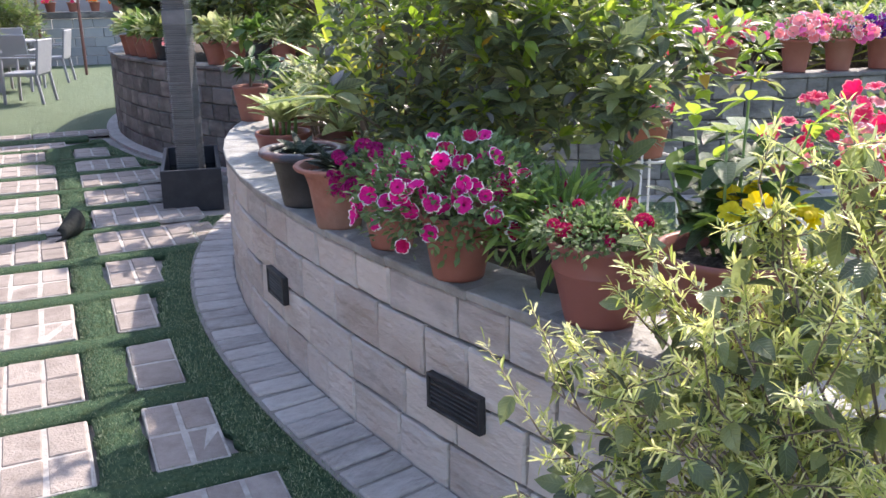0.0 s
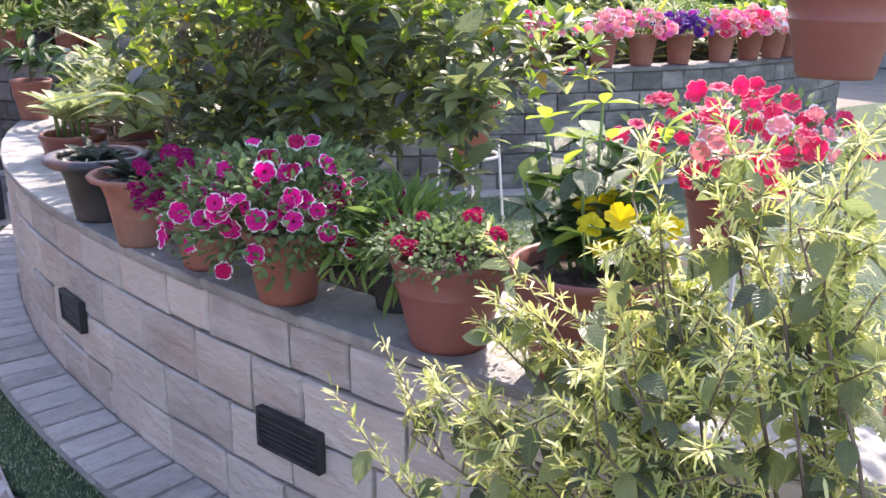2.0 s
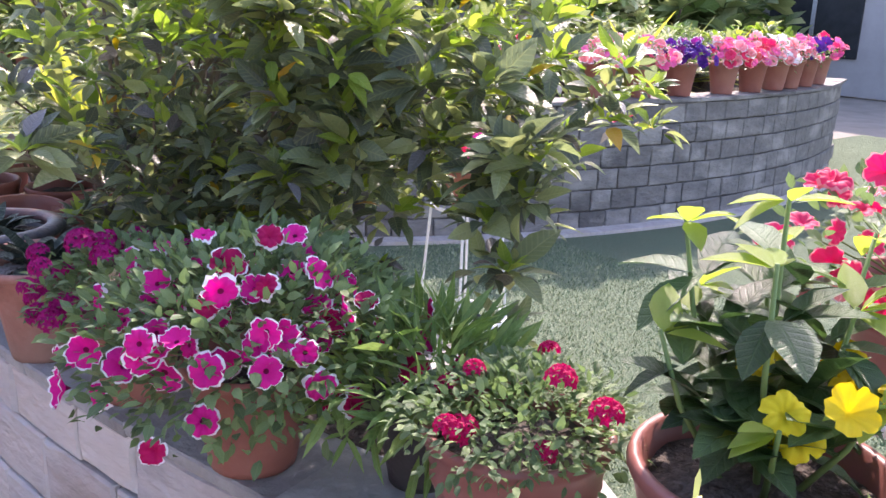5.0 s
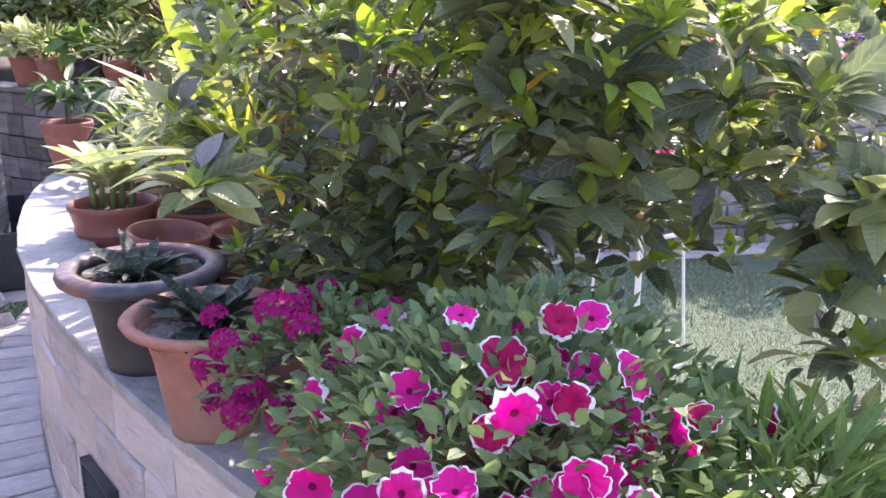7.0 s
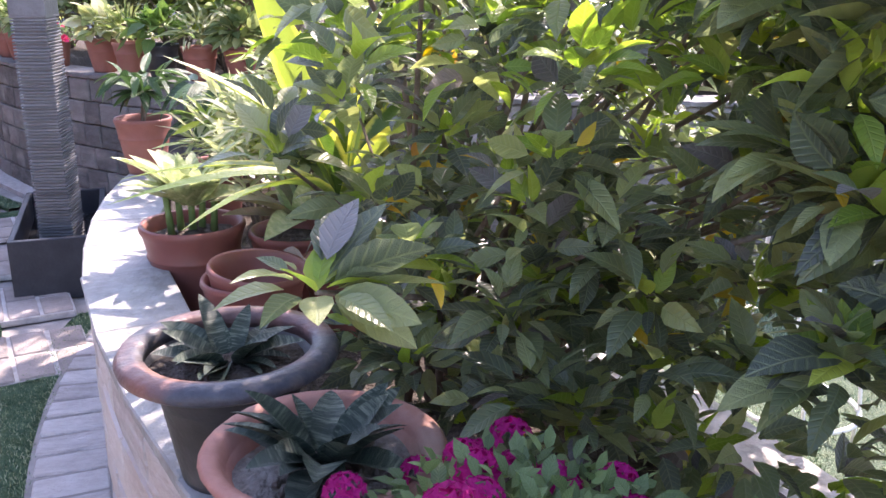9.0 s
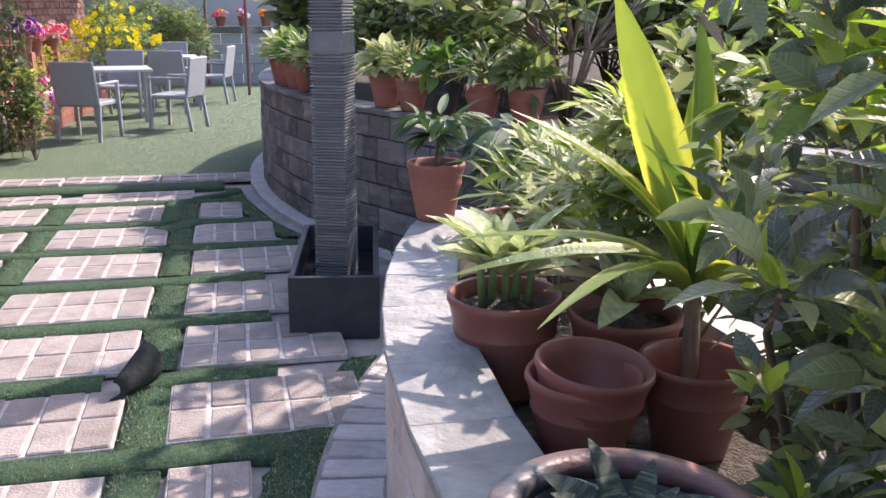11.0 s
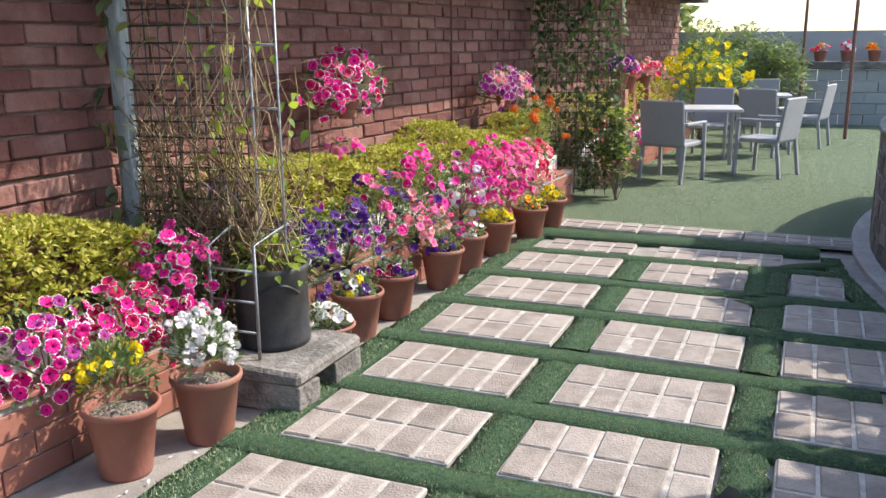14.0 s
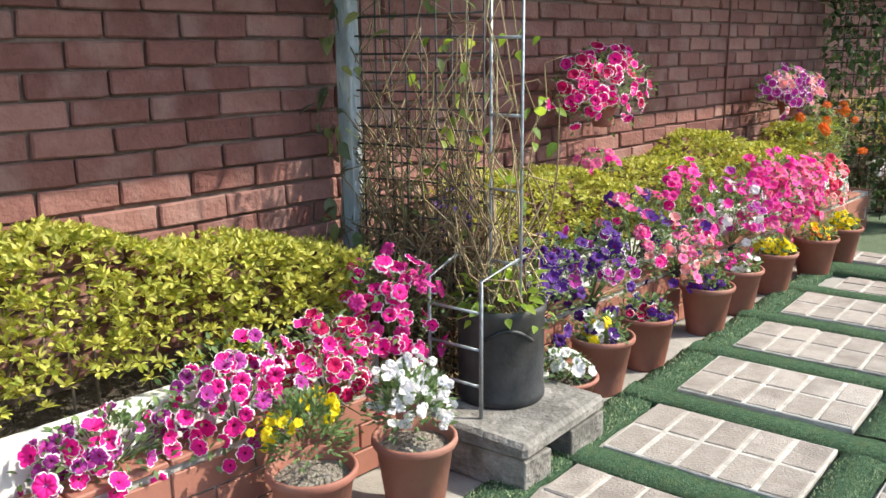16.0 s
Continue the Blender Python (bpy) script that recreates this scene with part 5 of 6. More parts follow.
# the yellow-green shrub by the wall
def golden_shrub():
    t, z = potted("golden_shrub", "sprawling yellow-green narrow-leaved shrub in a black pot", "shrub", (1.12, 0.62, 0.025), 0.16, 0.3, "blackpot")
    org = np.array([1.12, 0.62, 0.025])
    tips = [(0.62, 1.22, 0.7), (0.75, 1.32, 0.84), (0.88, 1.3, 0.98), (0.72, 1.12, 0.62), (0.95, 1.18, 1.12), (1.05, 1.22, 1.2), (0.98, 1.02, 1.25), (1.12, 1.12, 1.3), (1.22, 1.0, 1.36), (1.02, 0.85, 1.2), (1.15, 0.8, 1.33), (0.9, 0.95, 1.05), (0.8, 0.98, 0.9), (0.78, 0.85, 0.72), (1.28, 0.85, 1.3), (1.32, 0.62, 1.35), (0.95, 0.7, 0.95), (0.85, 1.12, 0.95), (1.05, 1.1, 1.02), (1.15, 1.0, 1.12), (0.9, 0.85, 0.8), (0.9, 1.08, 0.76), (1.3, 0.4, 1.2), (1.4, 0.55, 1.15), (1.05, 0.45, 1.1), (0.98, 1.28, 0.9), (1.1, 0.95, 0.9), (0.7, 1.2, 0.8)]
    tips += [(x + rng.normal(0.06, 0.07), y + rng.normal(-0.03, 0.07), z_ + rng.normal(-0.03, 0.06)) for x, y, z_ in tips if x > 0.9]
    lim, P_, Q_, D_ = [], [], [], []
    for tip in tips:
        e = np.array(tip) + np.array([0.07 if tip[0] < 0.85 else 0.0, 0, 0]) - org + rng.normal(0, 0.015, 3) - np.array([0, 0, (0.16 * max(0.0, tip[2] - 0.85) / 0.4 + 0.06) * (1.0 if tip[0] < 1.12 else 0.3)])
        s0 = np.array([rng.normal(0, 0.03), rng.normal(0, 0.03), z - 0.01])
        mid = s0 * 0.45 + e * 0.55 + np.array([0, 0, 0.1]) + rng.normal(0, 0.02, 3)
        lim.append(([tuple(s0), tuple((s0 + mid) / 2 + rng.normal(0, 0.02, 3)), tuple(mid), tuple(e)], 0.0055, 0.002))
        for k in range(10):
            f_ = 0.15 + 0.85 * k / 9
            b = mid * (1 - f_) + e * f_
            tw = b + rng.normal(0, 0.06, 3) + (e - mid) * 0.15
            lim.append(([tuple(b), tuple(tw)], 0.002, 0.001))
            P_ += [b + (tw - b) * 0.5]
            ax_ = (tw - b) / (np.linalg.norm(tw - b) + 1e-6)
            for w_ in np.linspace(0.1, 1.08, 42):
                Q_.append(b + (tw - b) * w_)
                D_.append(ax_ * 0.6 + rng.normal(0, 0.62, 3))
    part("limb", tubes("limb", lim, M["bark"], 5), None, t)
    p, d, s = np.array(Q_), np.array(D_), rng.uniform(0.02, 0.038, len(Q_))
    p2, d2, s2 = rosettes(np.array(P_), 2, 0.055, -60, 20, 0.01)
    foliage("foliage", [(leaf_shape(0.15, 0.3, 0.15, rows=(0.2, 0.75), widths=(0.7, 1.0)), p, d, s, 0), (BROAD, p2, d2, s2, 1)], [M["varieg"], M["hib"]], t)


golden_shrub()

# white wire stand with a flower pot, on the inner turf
stand = thing("plant_stand", "white wire plant stand with two rings on turf", "plant stand", at=(2.9, 3.75, 0.006))
for z_, r_ in ((0.14, 0.2), (0.66, 0.15)):
    part("ring", tubes("ring", [([(r_ * math.cos(a), r_ * math.sin(a), z_) for a in np.linspace(0, 2 * math.pi, 33)], 0.009, 0.009)], M["white"], 6), None, stand)
for k in range(4):
    a = radians(45 + 90 * k)
    part("leg", tubes("leg", [([(0.19 * math.cos(a), 0.19 * math.sin(a), 0), (0.2 * math.cos(a), 0.2 * math.sin(a), 0.14), (0.15 * math.cos(a), 0.15 * math.sin(a), 0.72)], 0.007, 0.007)], M["white"], 6), None, stand)
petunia((2.9, 3.75, 0.672), 0.125, 0.2, "terracotta", ["coral", "hot", "coral", "salmon"], 26, (0.22, 0.22, 0.16), "coral pink flowers in a pot on the wire stand", size=0.03)

s2 = copy_thing(stand, pose(1.88, 1.45, 0.006) @ Matrix.Diagonal((0.9, 0.9, 1.355, 1)))
s2.scale = (0.9, 0.9, 1.355)
# tall post with a hanging pot
post = tagged(new("garden_post", bm_mesh("garden_post", lathe([(0.06, 0), (0.06, 0.04), (0.045, 0.05), (0.045, 2.7), (0.03, 2.71)], 16), M["rust"], True)), "brown painted steel post standing on the turf", "post")
post.matrix_basis = pose(2.95, 1.42, 0.006)
hp, z = potted("hanging_pot", "brown plastic pot hung from the post by an arm", "hanging pot", (2.42, 1.53, 1.305), 0.155, 0.24, "plastic_pot", "ribbed")
part("hanger", tubes("hanger", [([(0.15 * math.cos(a), 0.15 * math.sin(a), 0.23), (0, 0, 0.9)], 0.003, 0.003) for a in (0.3, 2.4, 4.5)] + [([(0, 0, 0.9), (0.5, -0.1, 1.2)], 0.008, 0.008)], M["wire"], 5), None, hp)
petz = mound(120, (0, 0, z + 0.12), (0.2, 0.2, 0.15))
foliage("foliage", [(SMALL, petz[0], petz[1], rng.uniform(0.04, 0.07, 120), 0)], [M["petleaf"]], hp)


# pots on the round wall
def on_ring(x, y, r=CR - 0.13):
    d = math.hypot(x - CX, y - CY)
    return (CX + (x - CX) * r / d, CY + (y - CY) * r / d, BEDZ)


G = "pots on the round bed wall"
for i, (x, y) in enumerate(((0.62, 9.85), (0.66, 9.6), (0.72, 9.33), (0.78, 9.06), (0.85, 8.8), (1.0, 8.47), (1.26, 7.94), (1.4, 7.7), (1.55, 7.46), (1.73, 7.2), (1.92, 6.95))):
    black = i in (4, 8)
    bowl = i == 5
    mat = "blackpot" if black else "terracotta"
    if bowl:
        petunia(on_ring(x, y), 0.11, 0.18, mat, ["salmon", "coral", "white"], 14, (0.16, 0.16, 0.1), "pink and white flowers in a wide pot on the slate wall", "bowl", 0.026, group=G, nl=200)
    else:
        t, z = potted("potted_foliage", "leafy green plant in a black pot" if black else "leafy green plant in a terracotta pot on slate wall", "potted plant", on_ring(x, y), 0.105, 0.2, mat, "ribbed", group=G)
        p, d = mound(90, (0, 0, z + 0.07), (0.13, 0.13, 0.14))
        foliage("foliage", [(NARROW if i % 2 else BROAD, p, d + rng.normal(0, 0.4, d.shape), rng.uniform(0.07, 0.14, 90), 0)], [M["cream" if i % 3 == 0 else "bgleaf" if i % 3 == 1 else "fern"]], t)
for i, (x, y) in enumerate(((4.55, 4.98), (5.09, 4.79), (5.45, 4.7), (5.83, 4.61), (6.32, 4.54), (6.72, 4.5), (7.1, 4.5), (7.4, 4.51), (7.75, 4.55), (8.15, 4.6))):
    kinds = (["salmon", "pink", "coral"], ["pink", "salmon", "salmon"], ["pink", "salmon"], ["violet", "violet", "plum"], ["coral", "pink", "salmon"], ["coral", "salmon", "pink"], ["white", "salmon"], ["pink", "salmon"], ["violet", "pink"], ["pink", "coral"])[i]
    petunia(on_ring(x, y), 0.12, 0.24, "terracotta", kinds, 44, (0.25, 0.25, 0.17), "massed %s petunias in a terracotta pot on the wall" % ("violet" if i in (3, 8) else "white" if i == 6 else "pink"), "round", 0.045, group="flower pots along the round wall", nl=260)

# planting in the round bed
bedz = BEDZ - 0.06
kinds = [("bgleaf", "hib"), ("cream", "bgleaf"), ("hib", "lime"), ("fern", "bgleaf"), ("bgleaf", "lime")]
for i, ang in enumerate(np.linspace(176, 292, 34)):
    rr = CR - rng.uniform(0.75, 1.3)
    k = kinds[i % 5]
    if math.hypot(CX + rr * math.cos(radians(ang)) - 2.3, CY + rr * math.sin(radians(ang)) - 7.35) < 0.75:
        continue
    low = ang > 238
    hgt = (rng.uniform(0.18, 0.28) if low else rng.uniform(0.3, 0.48)) if ang > 205 else rng.uniform(0.34, 0.6)
    shrub("bed_shrub", "mixed leafy shrub growing in the round raised bed", (CX + rr * math.cos(radians(ang)), CY + rr * math.sin(radians(ang)), bedz), (0.42, 0.42, hgt), 95, 0.1, list(k), (3, 1.3), NARROW if k[0] in ("cream", "fern") else SMALL, 7, 0.012)
for i, ang in enumerate(np.linspace(170, 285, 22)):
    rr = CR - rng.uniform(2.2, 3.2)
    shrub("bed_shrub", "tall leafy shrub in the middle of the round bed", (CX + rr * math.cos(radians(ang)), CY + rr * math.sin(radians(ang)), bedz), (0.75, 0.75, 0.62 if ang < 235 else 0.45), 130, 0.15, ["bgleaf", "cream", "fern"], (3, 1, 1), SMALL, 7, 0.018)
for x, y, s in ((6.3, 5.6, 0.7), (7.0, 5.7, 0.75), (6.65, 5.9, 0.6), (8.0, 5.9, 0.6)):
    strap_plant("palm", "young yellow-green palm with arching fronds", (x, y, bedz), 26, s, ["palm"], 20, 80, 0.05, 0.5, "palm")
# a bare-branched shrub over the slate wall
t = thing("frangipani", "bare-branched shrub with leaf tufts above the slate wall", "shrub", at=(2.35, 7.3, bedz))
lim, tip = [], []
for k in range(13):
    a, l = rng.uniform(0, 6.28), rng.uniform(0.3, 0.75)
    m1 = np.array([0.25 * l * math.cos(a), 0.25 * l * math.sin(a), 0.45])
    for q in range(3):
        e = m1 + np.array([math.cos(a + rng.normal(0, 0.6)) * l, math.sin(a + rng.normal(0, 0.6)) * l, rng.uniform(0.15, 0.75)])
        lim.append(([(0, 0, -0.02), tuple(m1 * 0.6), tuple(m1), tuple((m1 + e) / 2 + rng.normal(0, 0.03, 3)), tuple(e)], 0.013, 0.005))
        tip.append(e)
part("limb", tubes("limb", lim, M["bark"], 6), None, t)["kind"] = "stuff"
p, d, s = rosettes(np.array(tip), 9, 0.14, -20, 60)
foliage("foliage", [(BROAD, p, d, s, 0)], [M["bgleaf"]], t)

# ---- beside the brick wall ----
def hedge(u0, u1, n, lab, hgt=0.5, seed=0):
    t = thing("hedge", lab, "hedge", at=side((u0 + u1) / 2, 0.2, 0.4), rz=-WALLA)
    L_ = u1 - u0
    u = rng.uniform(-L_ / 2, L_ / 2, n)
    w = rng.uniform(-0.17, 0.2, n)
    top = hgt * (0.86 + 0.16 * np.sin(u * 3.1 + 1.0) + 0.07 * np.sin(u * 8.3))
    zz = rng.uniform(0.12, 1.0, n) ** 0.7 * top
    skin = rng.uniform(0, 1, n) < 0.75
    zz = np.where(skin & (rng.uniform(0, 1, n) < 0.55), top, zz)
    w = np.where(skin & (zz < top * 0.97), 0.2 + rng.normal(0, 0.025, n), w)
    C = np.stack([w, u, zz], 1)
    p, d, s = rosettes(C, 11, 0.031, -20, 70, 0.006)
    foliage("foliage", [(leaf_shape(0.38, 0.25, 0.2), p, d, s, 0)], [M["hedge"]], t)
    st = [([(rng.uniform(-0.1, 0.1), q, 0), (rng.uniform(-0.12, 0.15), q + rng.uniform(-0.1, 0.1), hgt * 0.8)], 0.006, 0.002) for q in np.arange(-L_ / 2 + 0.05, L_ / 2, 0.09)]
    part("stem", tubes("stem", st, M["bark"], 5), None, t)


hedge(-2.2, 0.45, 2000, "clipped golden-green hedge in the planter by the brick wall", 0.54)
hedge(1.15, 5.7, 2400, "long golden-green hedge in the planter by the brick wall", 0.5)
hedge(6.7, 11.3, 900, "far golden-green hedge along the brick wall", 0.55)


def trough(u, v, z, kinds, n, spread, label, size=0.03, nl=600, face=(0.75, -0.55, 0.5)):
    return petunia(side(u, v + (0.05 if z < 0.5 and u > 1 else 0.0), z), 0.04, 0.05, "blackpot", kinds, int(n * 1.3), spread, label, size=size * 1.05, nl=nl, face=face, name="petunia_clump", category="flowers", group="flowers in the planter trough", zlo=-0.75)


T_ = 0.29
trough(-1.25, 0.52, T_, ["white"], 26, (0.13, 0.2, 0.14), "white petunias in the planter trough", 0.031)
trough(-0.72, 0.53, T_, ["plum", "magenta"], 38, (0.15, 0.27, 0.14), "white-edged purple petunias in the planter trough", 0.031)
trough(-0.3, 0.56, T_, ["magenta", "plum", "magenta"], 56, (0.22, 0.28, 0.24), "white-edged magenta petunias in the planter trough", 0.031, 520)
trough(0.05, 0.6, T_, ["magenta", "crimsonw"], 40, (0.2, 0.22, 0.24), "magenta petunias filling the planter trough", 0.031, 480)
trough(0.4, 0.56, 0.4, ["magenta", "hot", "magenta"], 46, (0.22, 0.24, 0.27), "tall magenta petunias beside the trellis", 0.031, 420)
trough(1.25, 0.58, T_, ["violetw", "violet"], 38, (0.2, 0.28, 0.32), "violet and white petunias in the planter trough", 0.031)
trough(1.65, 0.6, T_, ["violetw", "violet", "plum"], 44, (0.2, 0.28, 0.3), "deep violet petunias in the planter trough", 0.031)
trough(2.1, 0.55, 0.4, ["pink", "magenta", "violet"], 28, (0.18, 0.3, 0.3), "pink and violet petunias before the hedge", 0.031)
trough(2.45, 0.62, T_, ["pink", "violet", "salmon"], 36, (0.2, 0.28, 0.24), "soft pink and violet petunias in the planter trough", 0.031)
trough(2.75, 0.5, 0.42, ["hot", "magenta"], 40, (0.2, 0.3, 0.32), "hot pink petunias before the hedge", 0.031)
trough(3.2, 0.58, T_, ["plum", "white", "hot"], 44, (0.22, 0.3, 0.34), "white and plum petunias in the planter trough", 0.031)
trough(3.7, 0.56, 0.36, ["hot", "pink", "hot"], 80, (0.25, 0.36, 0.36), "dense hot pink bougainvillea-like bloom mass", 0.031)
trough(4.15, 0.58, 0.36, ["hot", "pink"], 70, (0.22, 0.32, 0.3), "bright pink bloom mass in the planter", 0.031)
trough(4.75, 0.54, 0.36, ["coral", "salmon", "coral"], 56, (0.2, 0.36, 0.28), "coral red petunias in the planter trough", 0.031)
trough(2.3, 0.25, 0.8, ["pink", "hot"], 8, (0.14, 0.3, 0.1), "few pink blooms rising above the hedge", 0.03, 60)
trough(1.1, 0.3, 0.72, ["violet"], 8, (0.1, 0.2, 0.12), "dark violet blooms rising above the hedge", 0.031, 60)
for u in (7.0, 7.6, 8.3):
    trough(u, 0.56, T_, ["coral", "hot", "plum", "white"], 34, (0.2, 0.35, 0.28), "mixed pink and white petunias in the far planter", 0.038, 200)

# pots standing on the concrete margin
rows_p = [(-1.98, 6.95, ["white"], "white pansies"), (-2.0, 7.32, ["yellow", "violet", "white"], "yellow and violet pansies"), (-1.98, 7.72, ["violet", "crimsonw"], "crimson and violet petunias"), (-1.95, 8.4, ["violet"], "dark violet petunias"),
          (-1.95, 8.85, ["white", "hot"], "white and pink flowers"), (-1.92, 9.38, ["yellow"], "bright yellow pansies"), (-1.83, 9.95, ["orange", "yellow"], "orange and yellow pansies"), (-1.79, 10.4, ["yellow"], "yellow pansies")]
for i, (x, y, k, lab) in enumerate(rows_p):
    petunia((x, y + 0.05, -0.006), 0.145, 0.2 if i == 0 else 0.27, "terracotta", k, 18, (0.13, 0.13, 0.1), "%s in a terracotta pot" % lab, size=0.026, group="pots along the planter", nl=240, face=(0.5, -0.6, 0.7))
def snapdragon(at, kind, label, n):
    t, z = potted("potted_snapdragon", label, "potted flowers", at, 0.14, 0.285, "terracotta", soil="drysoil")
    p, d = mound(750, (-0.02, 0, z + 0.1), (0.14, 0.15, 0.17))
    foliage("foliage", [(leaf_shape(0.3, 0.2, 0.2), p, d + np.array([0, 0, 0.4]) + rng.normal(0, 0.4, d.shape), rng.uniform(0.022, 0.042, len(p)), 0)], [M["petleaf"]], t)
    q, d = mound(n, (-0.02, 0, z + 0.13), (0.16, 0.17, 0.18))
    for k in range(n):
        bloom(t, kind, [tuple(q[k] + rng.normal(0, 0.012, 3)) for _ in range(3)], 0.017, (0.5, -0.5, 0.5), 0.5)


snapdragon((-2.09, 5.685, -0.006), "yellow", "yellow snapdragons in a terracotta pot", 16)
snapdragon((-1.98, 6.045, -0.006), "white", "white snapdragons in a terracotta pot", 42)

# concrete drain block with the black drum
blk = thing("concrete_block", "rough concrete drain cover with a square opening", "concrete block", at=(-1.95, 6.62, -0.006))
part("top", box(0.44, 0.58, 0.075, 0.016, 0.01), M["oldconcrete"], blk, m=pose(0, 0, 0.13))
part("side_block", box(0.435, 0.17, 0.133, 0.004, 0.006), M["oldconcrete"], blk, m=pose(0, -0.2, 0))
part("side_block", box(0.435, 0.24, 0.133, 0.004, 0.006), M["oldconcrete"], blk, m=pose(0, 0.165, 0))
drum, z = potted("drum_planter", "scuffed black plastic drum planter on the concrete block", "planter", (-2.06, 6.66, 0.2), 0.17, 0.38, "blackpot")
for o in [o for o in drum.children if o.name.startswith("pot")]:
    o.data = bm_mesh("pot", lathe([(0.165, 0), (0.172, 0.01), (0.172, 0.03), (0.166, 0.04), (0.168, 0.34), (0.174, 0.35), (0.174, 0.378), (0.168, 0.38), (0.155, 0.375), (0.15, 0.3)], 40), M["blackpot"], True)
part("handle", tubes("handle", [([(0.17 * math.cos(a), 0.17 * math.sin(a), 0.26 + 0.05 * math.sin((a + 1.4) / 1.2 * 3.14)) for a in np.linspace(-1.4, -0.2, 12)], 0.008, 0.008)], M["blackpot"], 6), None, drum)
tw = []
for k in range(42):
    a, r_ = rng.uniform(0, 6.28), rng.uniform(0.03, 0.14)
    q = np.array([r_ * math.cos(a), r_ * math.sin(a), z])
    rise = rng.uniform(0.0, 0.17)
    path = [tuple(q)]
    for i in range(8):
        q = q + np.array([rng.normal(0, 0.06) - 0.22 * (q[0] + 0.02), rng.normal(0, 0.06) - 0.22 * (q[1] + 0.04), rng.normal(rise, 0.07) if q[2] < 1.6 else -0.08])
        q[2] = max(q[2], z + 0.01)
        path.append(tuple(q))
    tw.append((path, 0.0042, 0.002))
part("dry_vines", tubes("dry_vines", tw, M["vine"], 4), None, drum)["kind"] = "stuff"
p, d = mound(90, (0, 0, z + 0.03), (0.19, 0.19, 0.14))
foliage("foliage", [(BROAD, p, d + np.array([0, 0, -0.2]), rng.uniform(0.03, 0.07, 90), 0)], [M["lime"]], drum)


def trellis(a, b, h, post_a, nz, nx, label, vines, leaves, z0=0.02, leaf="bgleaf", cage=None):
    t = thing("trellis", label, "trellis", at=(a[0], a[1], 0))
    ax = Vector((b[0] - a[0], b[1] - a[1], 0))
    L_ = ax.length
    e = ax.normalized()
    if post_a:
        part("post", box(0.08, 0.06, h, 0.004), M["postblue"], t, "weathered blue-grey post")
    for k in range(nz):
        zz = 0.35 + (h - 0.4) * k / (nz - 1)
        part("wire", tubes("wire", [([tuple(e * 0.0 + Vector((0, 0, zz))), tuple(e * L_ + Vector((0, 0, zz + rng.uniform(-0.01, 0.01))))], 0.0045, 0.0045)], M["wire"], 5), None, t)
    for k in range(nx):
        s = L_ * (k + 1) / nx
        part("upright", tubes("upright", [([tuple(e * s + Vector((0, 0, z0))), tuple(e * s + Vector((0, 0, h)))], 0.004, 0.004)], M["wire"], 5), None, t)
    vs = []
    nrm = Vector((-e.y, e.x, 0))
    for k in range(vines):
        s = rng.uniform(0.0, L_)
        zz = rng.uniform(0.1, 0.6)
        path = []
        for q in range(7):
            path.append(tuple(e * s + nrm * rng.normal(0, 0.025) + Vector((0, 0, zz))))
            s = min(max(s + rng.normal(0, 0.15), -0.03), L_ + 0.03)
            zz = min(max(zz + rng.uniform(-0.15, 0.33), 0.1), h)
        vs.append((path, 0.005, 0.0025))
    part("dry_vines", tubes("dry_vines", vs, M["vine"], 4), None, t)["kind"] = "stuff"
    s = rng.uniform(-0.06, L_ + 0.04, leaves)
    zz = rng.uniform(0.1, h, leaves)
    pos = np.array([tuple(e * a_ + nrm * rng.normal(0, 0.05) + Vector((0, 0, b_))) for a_, b_ in zip(s, zz)])
    foliage("foliage", [(BROAD, pos, dirs_at(leaves, -70, 10), rng.uniform(0.04, 0.085, leaves), 0)], [M[leaf]], t)
    return t


tr = trellis((-2.81, 6.63), (-2.2, 6.74), 2.2, True, 26, 9, "wire mesh trellis with dry vines against the brick wall", 230, 60)
pv = rng.uniform(0, 1, 60)
foliage("vine_leaves", [(BROAD, np.stack([rng.uniform(0.25, 0.95, 110), rng.normal(0.1, 0.06, 110), rng.uniform(0.45, 2.15, 110)], 1), dirs_at(110, -75, 0), rng.uniform(0.035, 0.075, 110), 0)], [M["lime"]], tr)
foliage("creeper", [(BROAD, np.stack([rng.normal(-0.02, 0.05, 60), rng.normal(-0.06, 0.05, 60), 0.55 + 1.6 * pv], 1), dirs_at(60, -75, 0), rng.uniform(0.05, 0.1, 60), 0)], [M["hib"]], tr)
for x, y in ((-2.067, 6.6), (-1.932, 6.6)):
    t = thing("rebar_rod", "grey ribbed steel rod tied as plant support", "rod", "plant support rods", at=(x, y, 0.21))
    part("rod", tubes("rod", [([(0, 0, 0), (0, 0, 1.9)], 0.0055, 0.0055)], M["metal"], 7), None, t)
t = thing("plant_ladder", "bent grey metal ladder support round the drum", "plant support", at=(-1.98, 6.42, 0.2))
part("rail", tubes("rail", [([(0, 0, 0), (0, 0, 0.52), (0.05, 0.2, 0.58)], 0.008, 0.008)], M["metal"], 7), None, t)
part("rail", tubes("rail", [([(-0.24, 0, 0.0), (-0.24, 0, 0.5), (-0.22, 0.15, 0.56)], 0.008, 0.008)], M["metal"], 7), None, t)
for zz in (0.12, 0.26, 0.4):
    part("rung", tubes("rung", [([(-0.24, 0, zz), (0, 0, zz)], 0.006, 0.006)], M["metal"], 6), None, t)
for k in range(4):
    part("rung", tubes("rung", [([(-0.087, 0.18, 0.55 + 0.27 * k), (0.048, 0.18, 0.55 + 0.27 * k)], 0.006, 0.006)], M["metal"], 6), None, t)

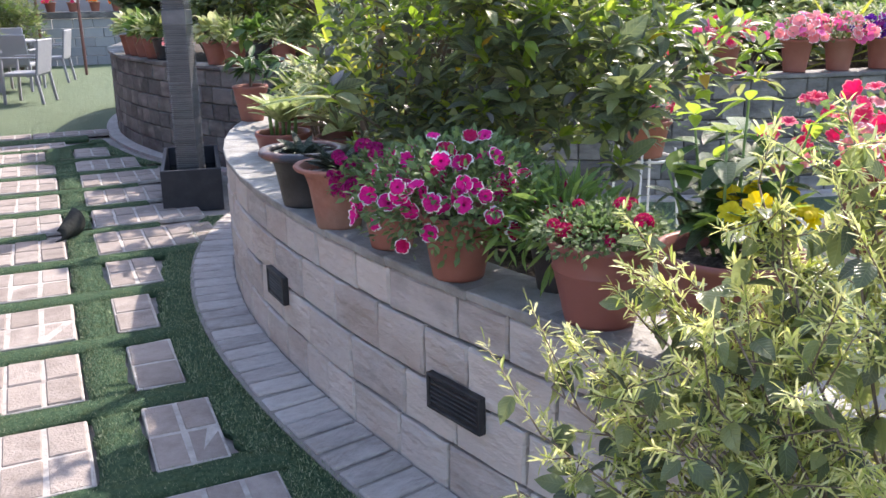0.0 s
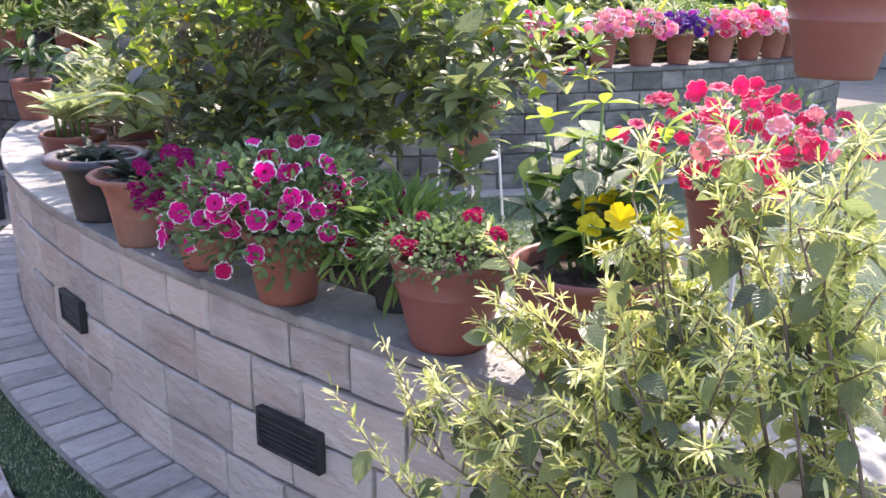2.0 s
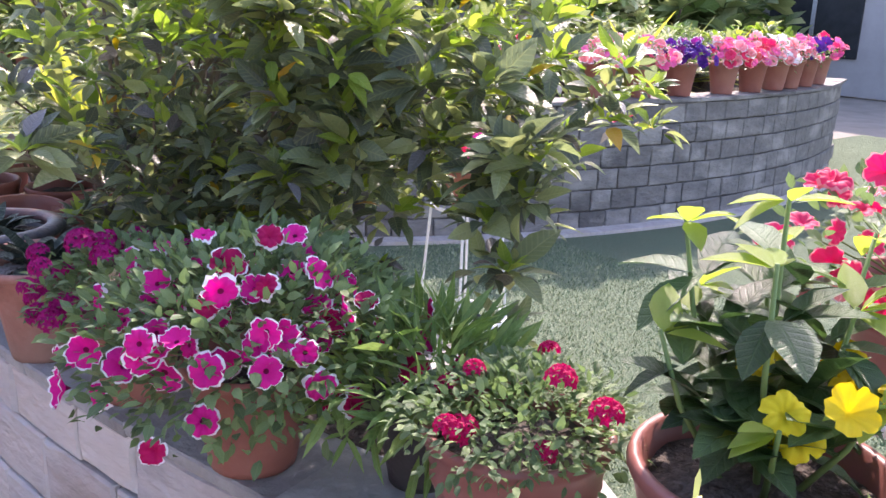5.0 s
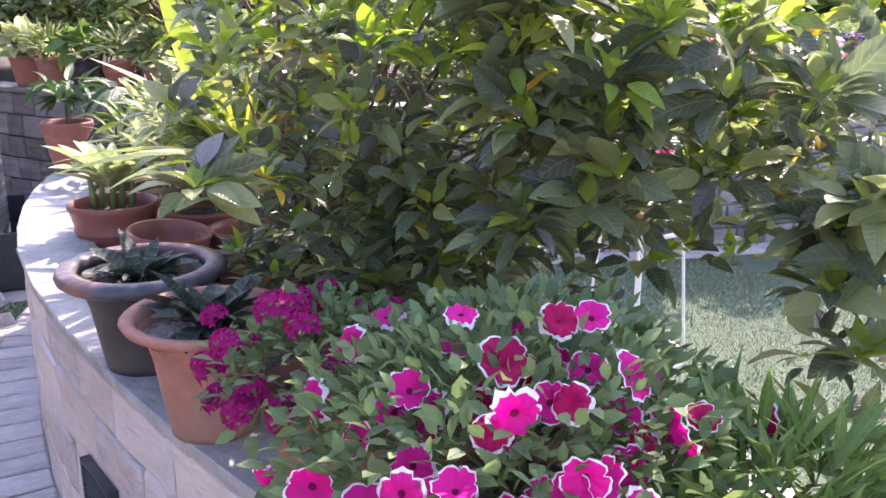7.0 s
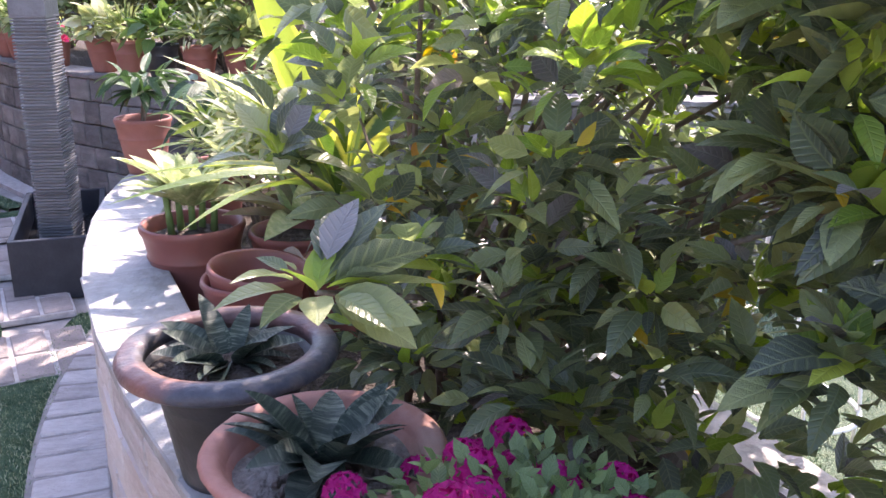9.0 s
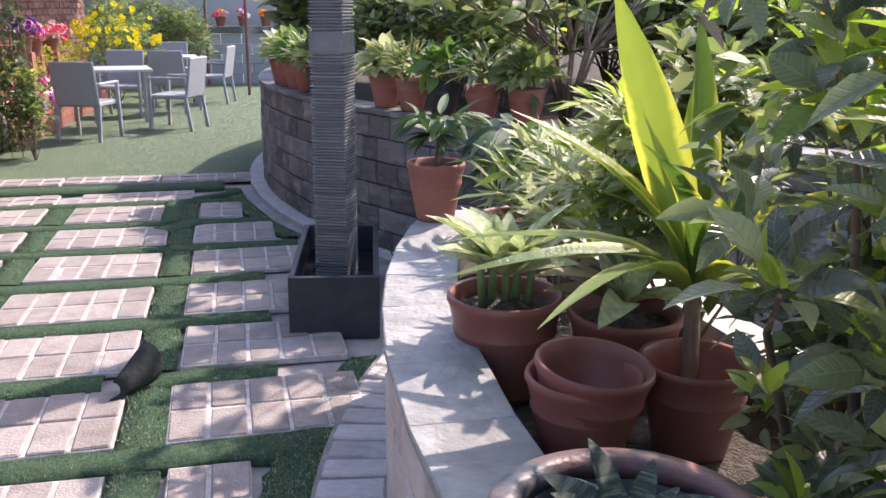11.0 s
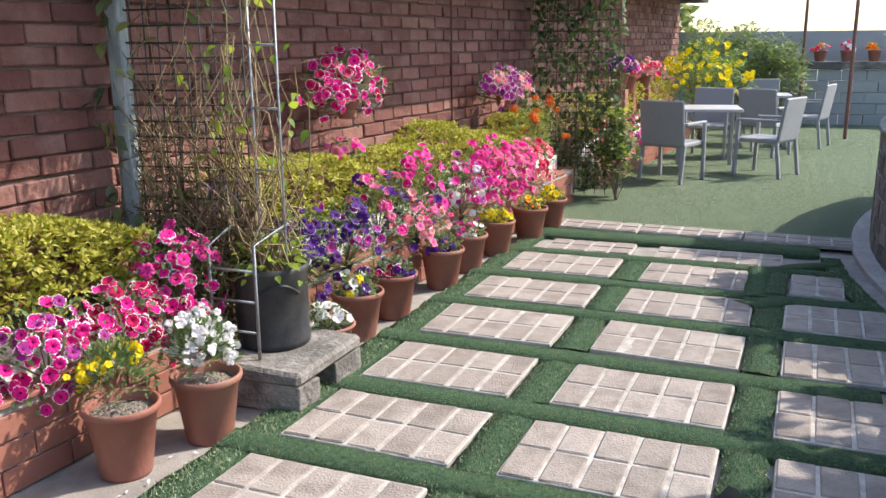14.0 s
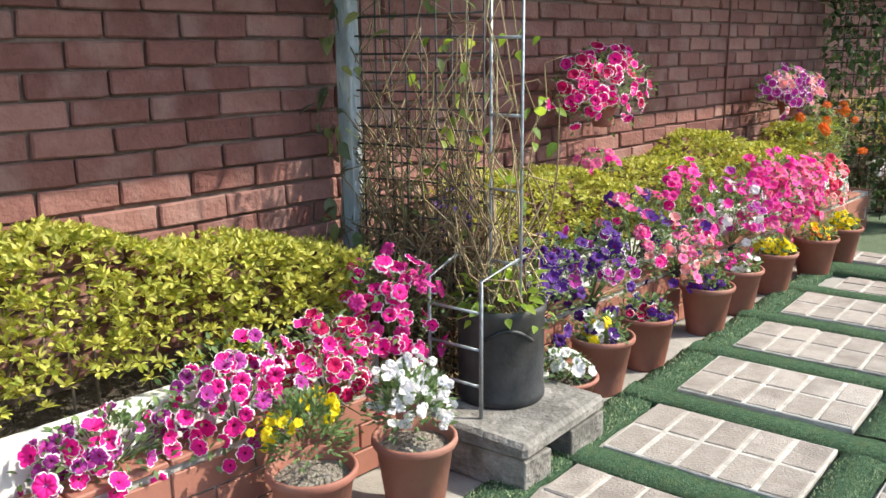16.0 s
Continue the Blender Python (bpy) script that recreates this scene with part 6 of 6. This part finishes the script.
tr2 = trellis(side(6.15, 0.1)[:2], side(6.2, 0.95)[:2], 2.1, False, 18, 8, "leafy wire trellis at the end of the hedge", 80, 1700, leaf="ivy")
shrub("ivy_clump", "trailing green ivy spilling from a small black pot", (*side(6.05, 1.0)[:2], 0.0), (0.22, 0.22, 0.45), 150, 0.06, ["bgleaf", "lime"], (4, 1), BROAD, 5, 0.006)
shrub("marigold_bush", "leafy bush with orange marigold flowers by the trellis", side(5.4, 0.35, 0.35), (0.28, 0.5, 0.32), 170, 0.06, ["bgleaf", "fern"], (3, 1), NARROW, 6, 0.006)
mg = thing("marigolds", "scattered orange marigold blooms over the bush", "flowers", at=side(5.4, 0.35, 0.35))
bloom(mg, "orange_h", [(rng.uniform(-0.1, 0.3), rng.uniform(-0.5, 0.5), rng.uniform(0.3, 0.75)) for _ in range(16)], 0.035, (0.5, -0.5, 0.5), 0.3)
# hanging baskets
for u, z, kinds, w, lab in ((2.35, 1.18, ["magenta", "magenta", "crimsonw"], (0.22, 0.48, 0.25), "hanging basket of red and pink petunias on the brick wall"), (4.95, 1.07, ["plum", "plum", "salmon"], (0.22, 0.5, 0.2), "hanging basket of lilac white petunias on the brick wall")):
    b = petunia(side(u, 0.24, z - 0.09), 0.09, 0.13, "terracotta", kinds, 105, w, lab, "bowl", 0.034, name="hanging_basket", category="hanging basket", zlo=-0.7, nl=700, face=(0.75, -0.55, 0.2))
    part("bracket", tubes("bracket", [([(-0.24, 0, 0.1), (0, 0, 0.06), (0.12, 0, 0.06)], 0.006, 0.006)], M["wire"], 6), None, b)
# flowers at the far end
for u, v, z, k in ((8.4, 0.35, 0.96, ["plum", "violet"]), (9.0, 0.3, 0.9, ["coral", "salmon"]), (9.8, 0.3, 0.9, ["coral", "salmon"])):
    petunia(side(u, v, z), 0.12, 0.2, "terracotta", k, 34, (0.28, 0.3, 0.2), "mixed petunias in a pot above the far hedge", size=0.045, nl=160, face=(0.6, -0.7, 0.4), lift=0)
    pl = thing("pot_plinth", "plain brick plinth under a flower pot", "plinth", at=side(u, v, 0.4))
    part("plinth", box(0.2, 0.2, z - 0.4), M["redtile"], pl)
yb = shrub("yellow_bush", "tall bush covered in small yellow flowers", (-1.35, 17.6, 0.0), (0.75, 0.9, 0.75), 260, 0.12, ["fern", "bgleaf"], (2, 1), NARROW, 6, 0.012)
bloom(yb, "yellow", [tuple(q) for q in mound(110, (0, 0, 0.85), (0.8, 0.95, 0.75), -0.2)[0]], 0.05, (0.2, -0.8, 0.4), 0.3)
for x, y, h_ in ((-1.0, 20.3, 0.9), (-0.4, 20.4, 0.8), (-1.7, 20.0, 0.9)):
    shrub("end_shrub", "tall green shrub at the end of the terrace", (x, y, 0.0), (0.55, 0.5, h_), 220, 0.15, ["bgleaf", "fern"], (3, 1), NARROW, 7, 0.015)
for i in range(7):
    petunia((0.3 + i * 0.45, 21.15, 1.14), 0.12, 0.2, "terracotta", [["coral", "orange"], ["white", "coral"], ["orange"]][i % 3], 10, (0.16, 0.16, 0.14), "small flowers in a pot on the far ledge", size=0.05, nl=60, group="pots on the far ledge")
shrub("broadleaf_shrub", "broad-leaved bush in a large pot at the bed's corner", (1.35, 11.2, BEDZ - 0.06), (0.5, 0.55, 0.5), 130, 0.2, ["hib", "bgleaf"], (2, 1), BROAD, 6, 0.015)

# ---- distance ----
for x, y, r_, h_ in ((8, 24, 3.0, 1.0), (4.5, 29, 2.4, 0.9), (14, 22, 3.5, 1.3), (15.5, 12, 2.6, 1.0), (-6, 30, 3, 1.5), (12, 15, 2.2, 0.95)):
    shrub("distant_tree", "hazy distant tree with an uneven leafy crown", (x, y, 0), (r_, r_, h_), 420, 0.5, ["bgleaf", "fern"], (3, 1), SMALL, 7, 0.09, branches=30, category="tree")
bld = thing("building", "dark grey building beyond the garden with framed windows", "building", at=(17.5, 6.0, 0), rz=0)
part("wall", box(0.4, 16, 6), M["building"], bld)
for k in range(6):
    w_ = part("window", box(0.1, 1.9, 1.5), M["glassdark"], bld, m=pose(-0.2, -6.5 + 2.6 * k, 0.7))
    part("window_frame", box(0.12, 0.08, 1.6), M["metal"], w_, m=pose(-0.02, 0, -0.05))
    part("window_frame", box(0.12, 2.0, 0.08), M["metal"], w_, m=pose(-0.02, 0, 1.5))

# fallen petals on the floor
pt = np.stack([rng.uniform(-2.05, -1.75, 26), rng.uniform(5.5, 6.3, 26), np.full(26, 0.004)], 1)
foliage("fallen_petals", [(SMALL, pt, dirs_at(26, -4, 6), rng.uniform(0.015, 0.03, 26), 0)], [P["white"]], None, "small pale fallen petals on the concrete")["category"] = "petals"
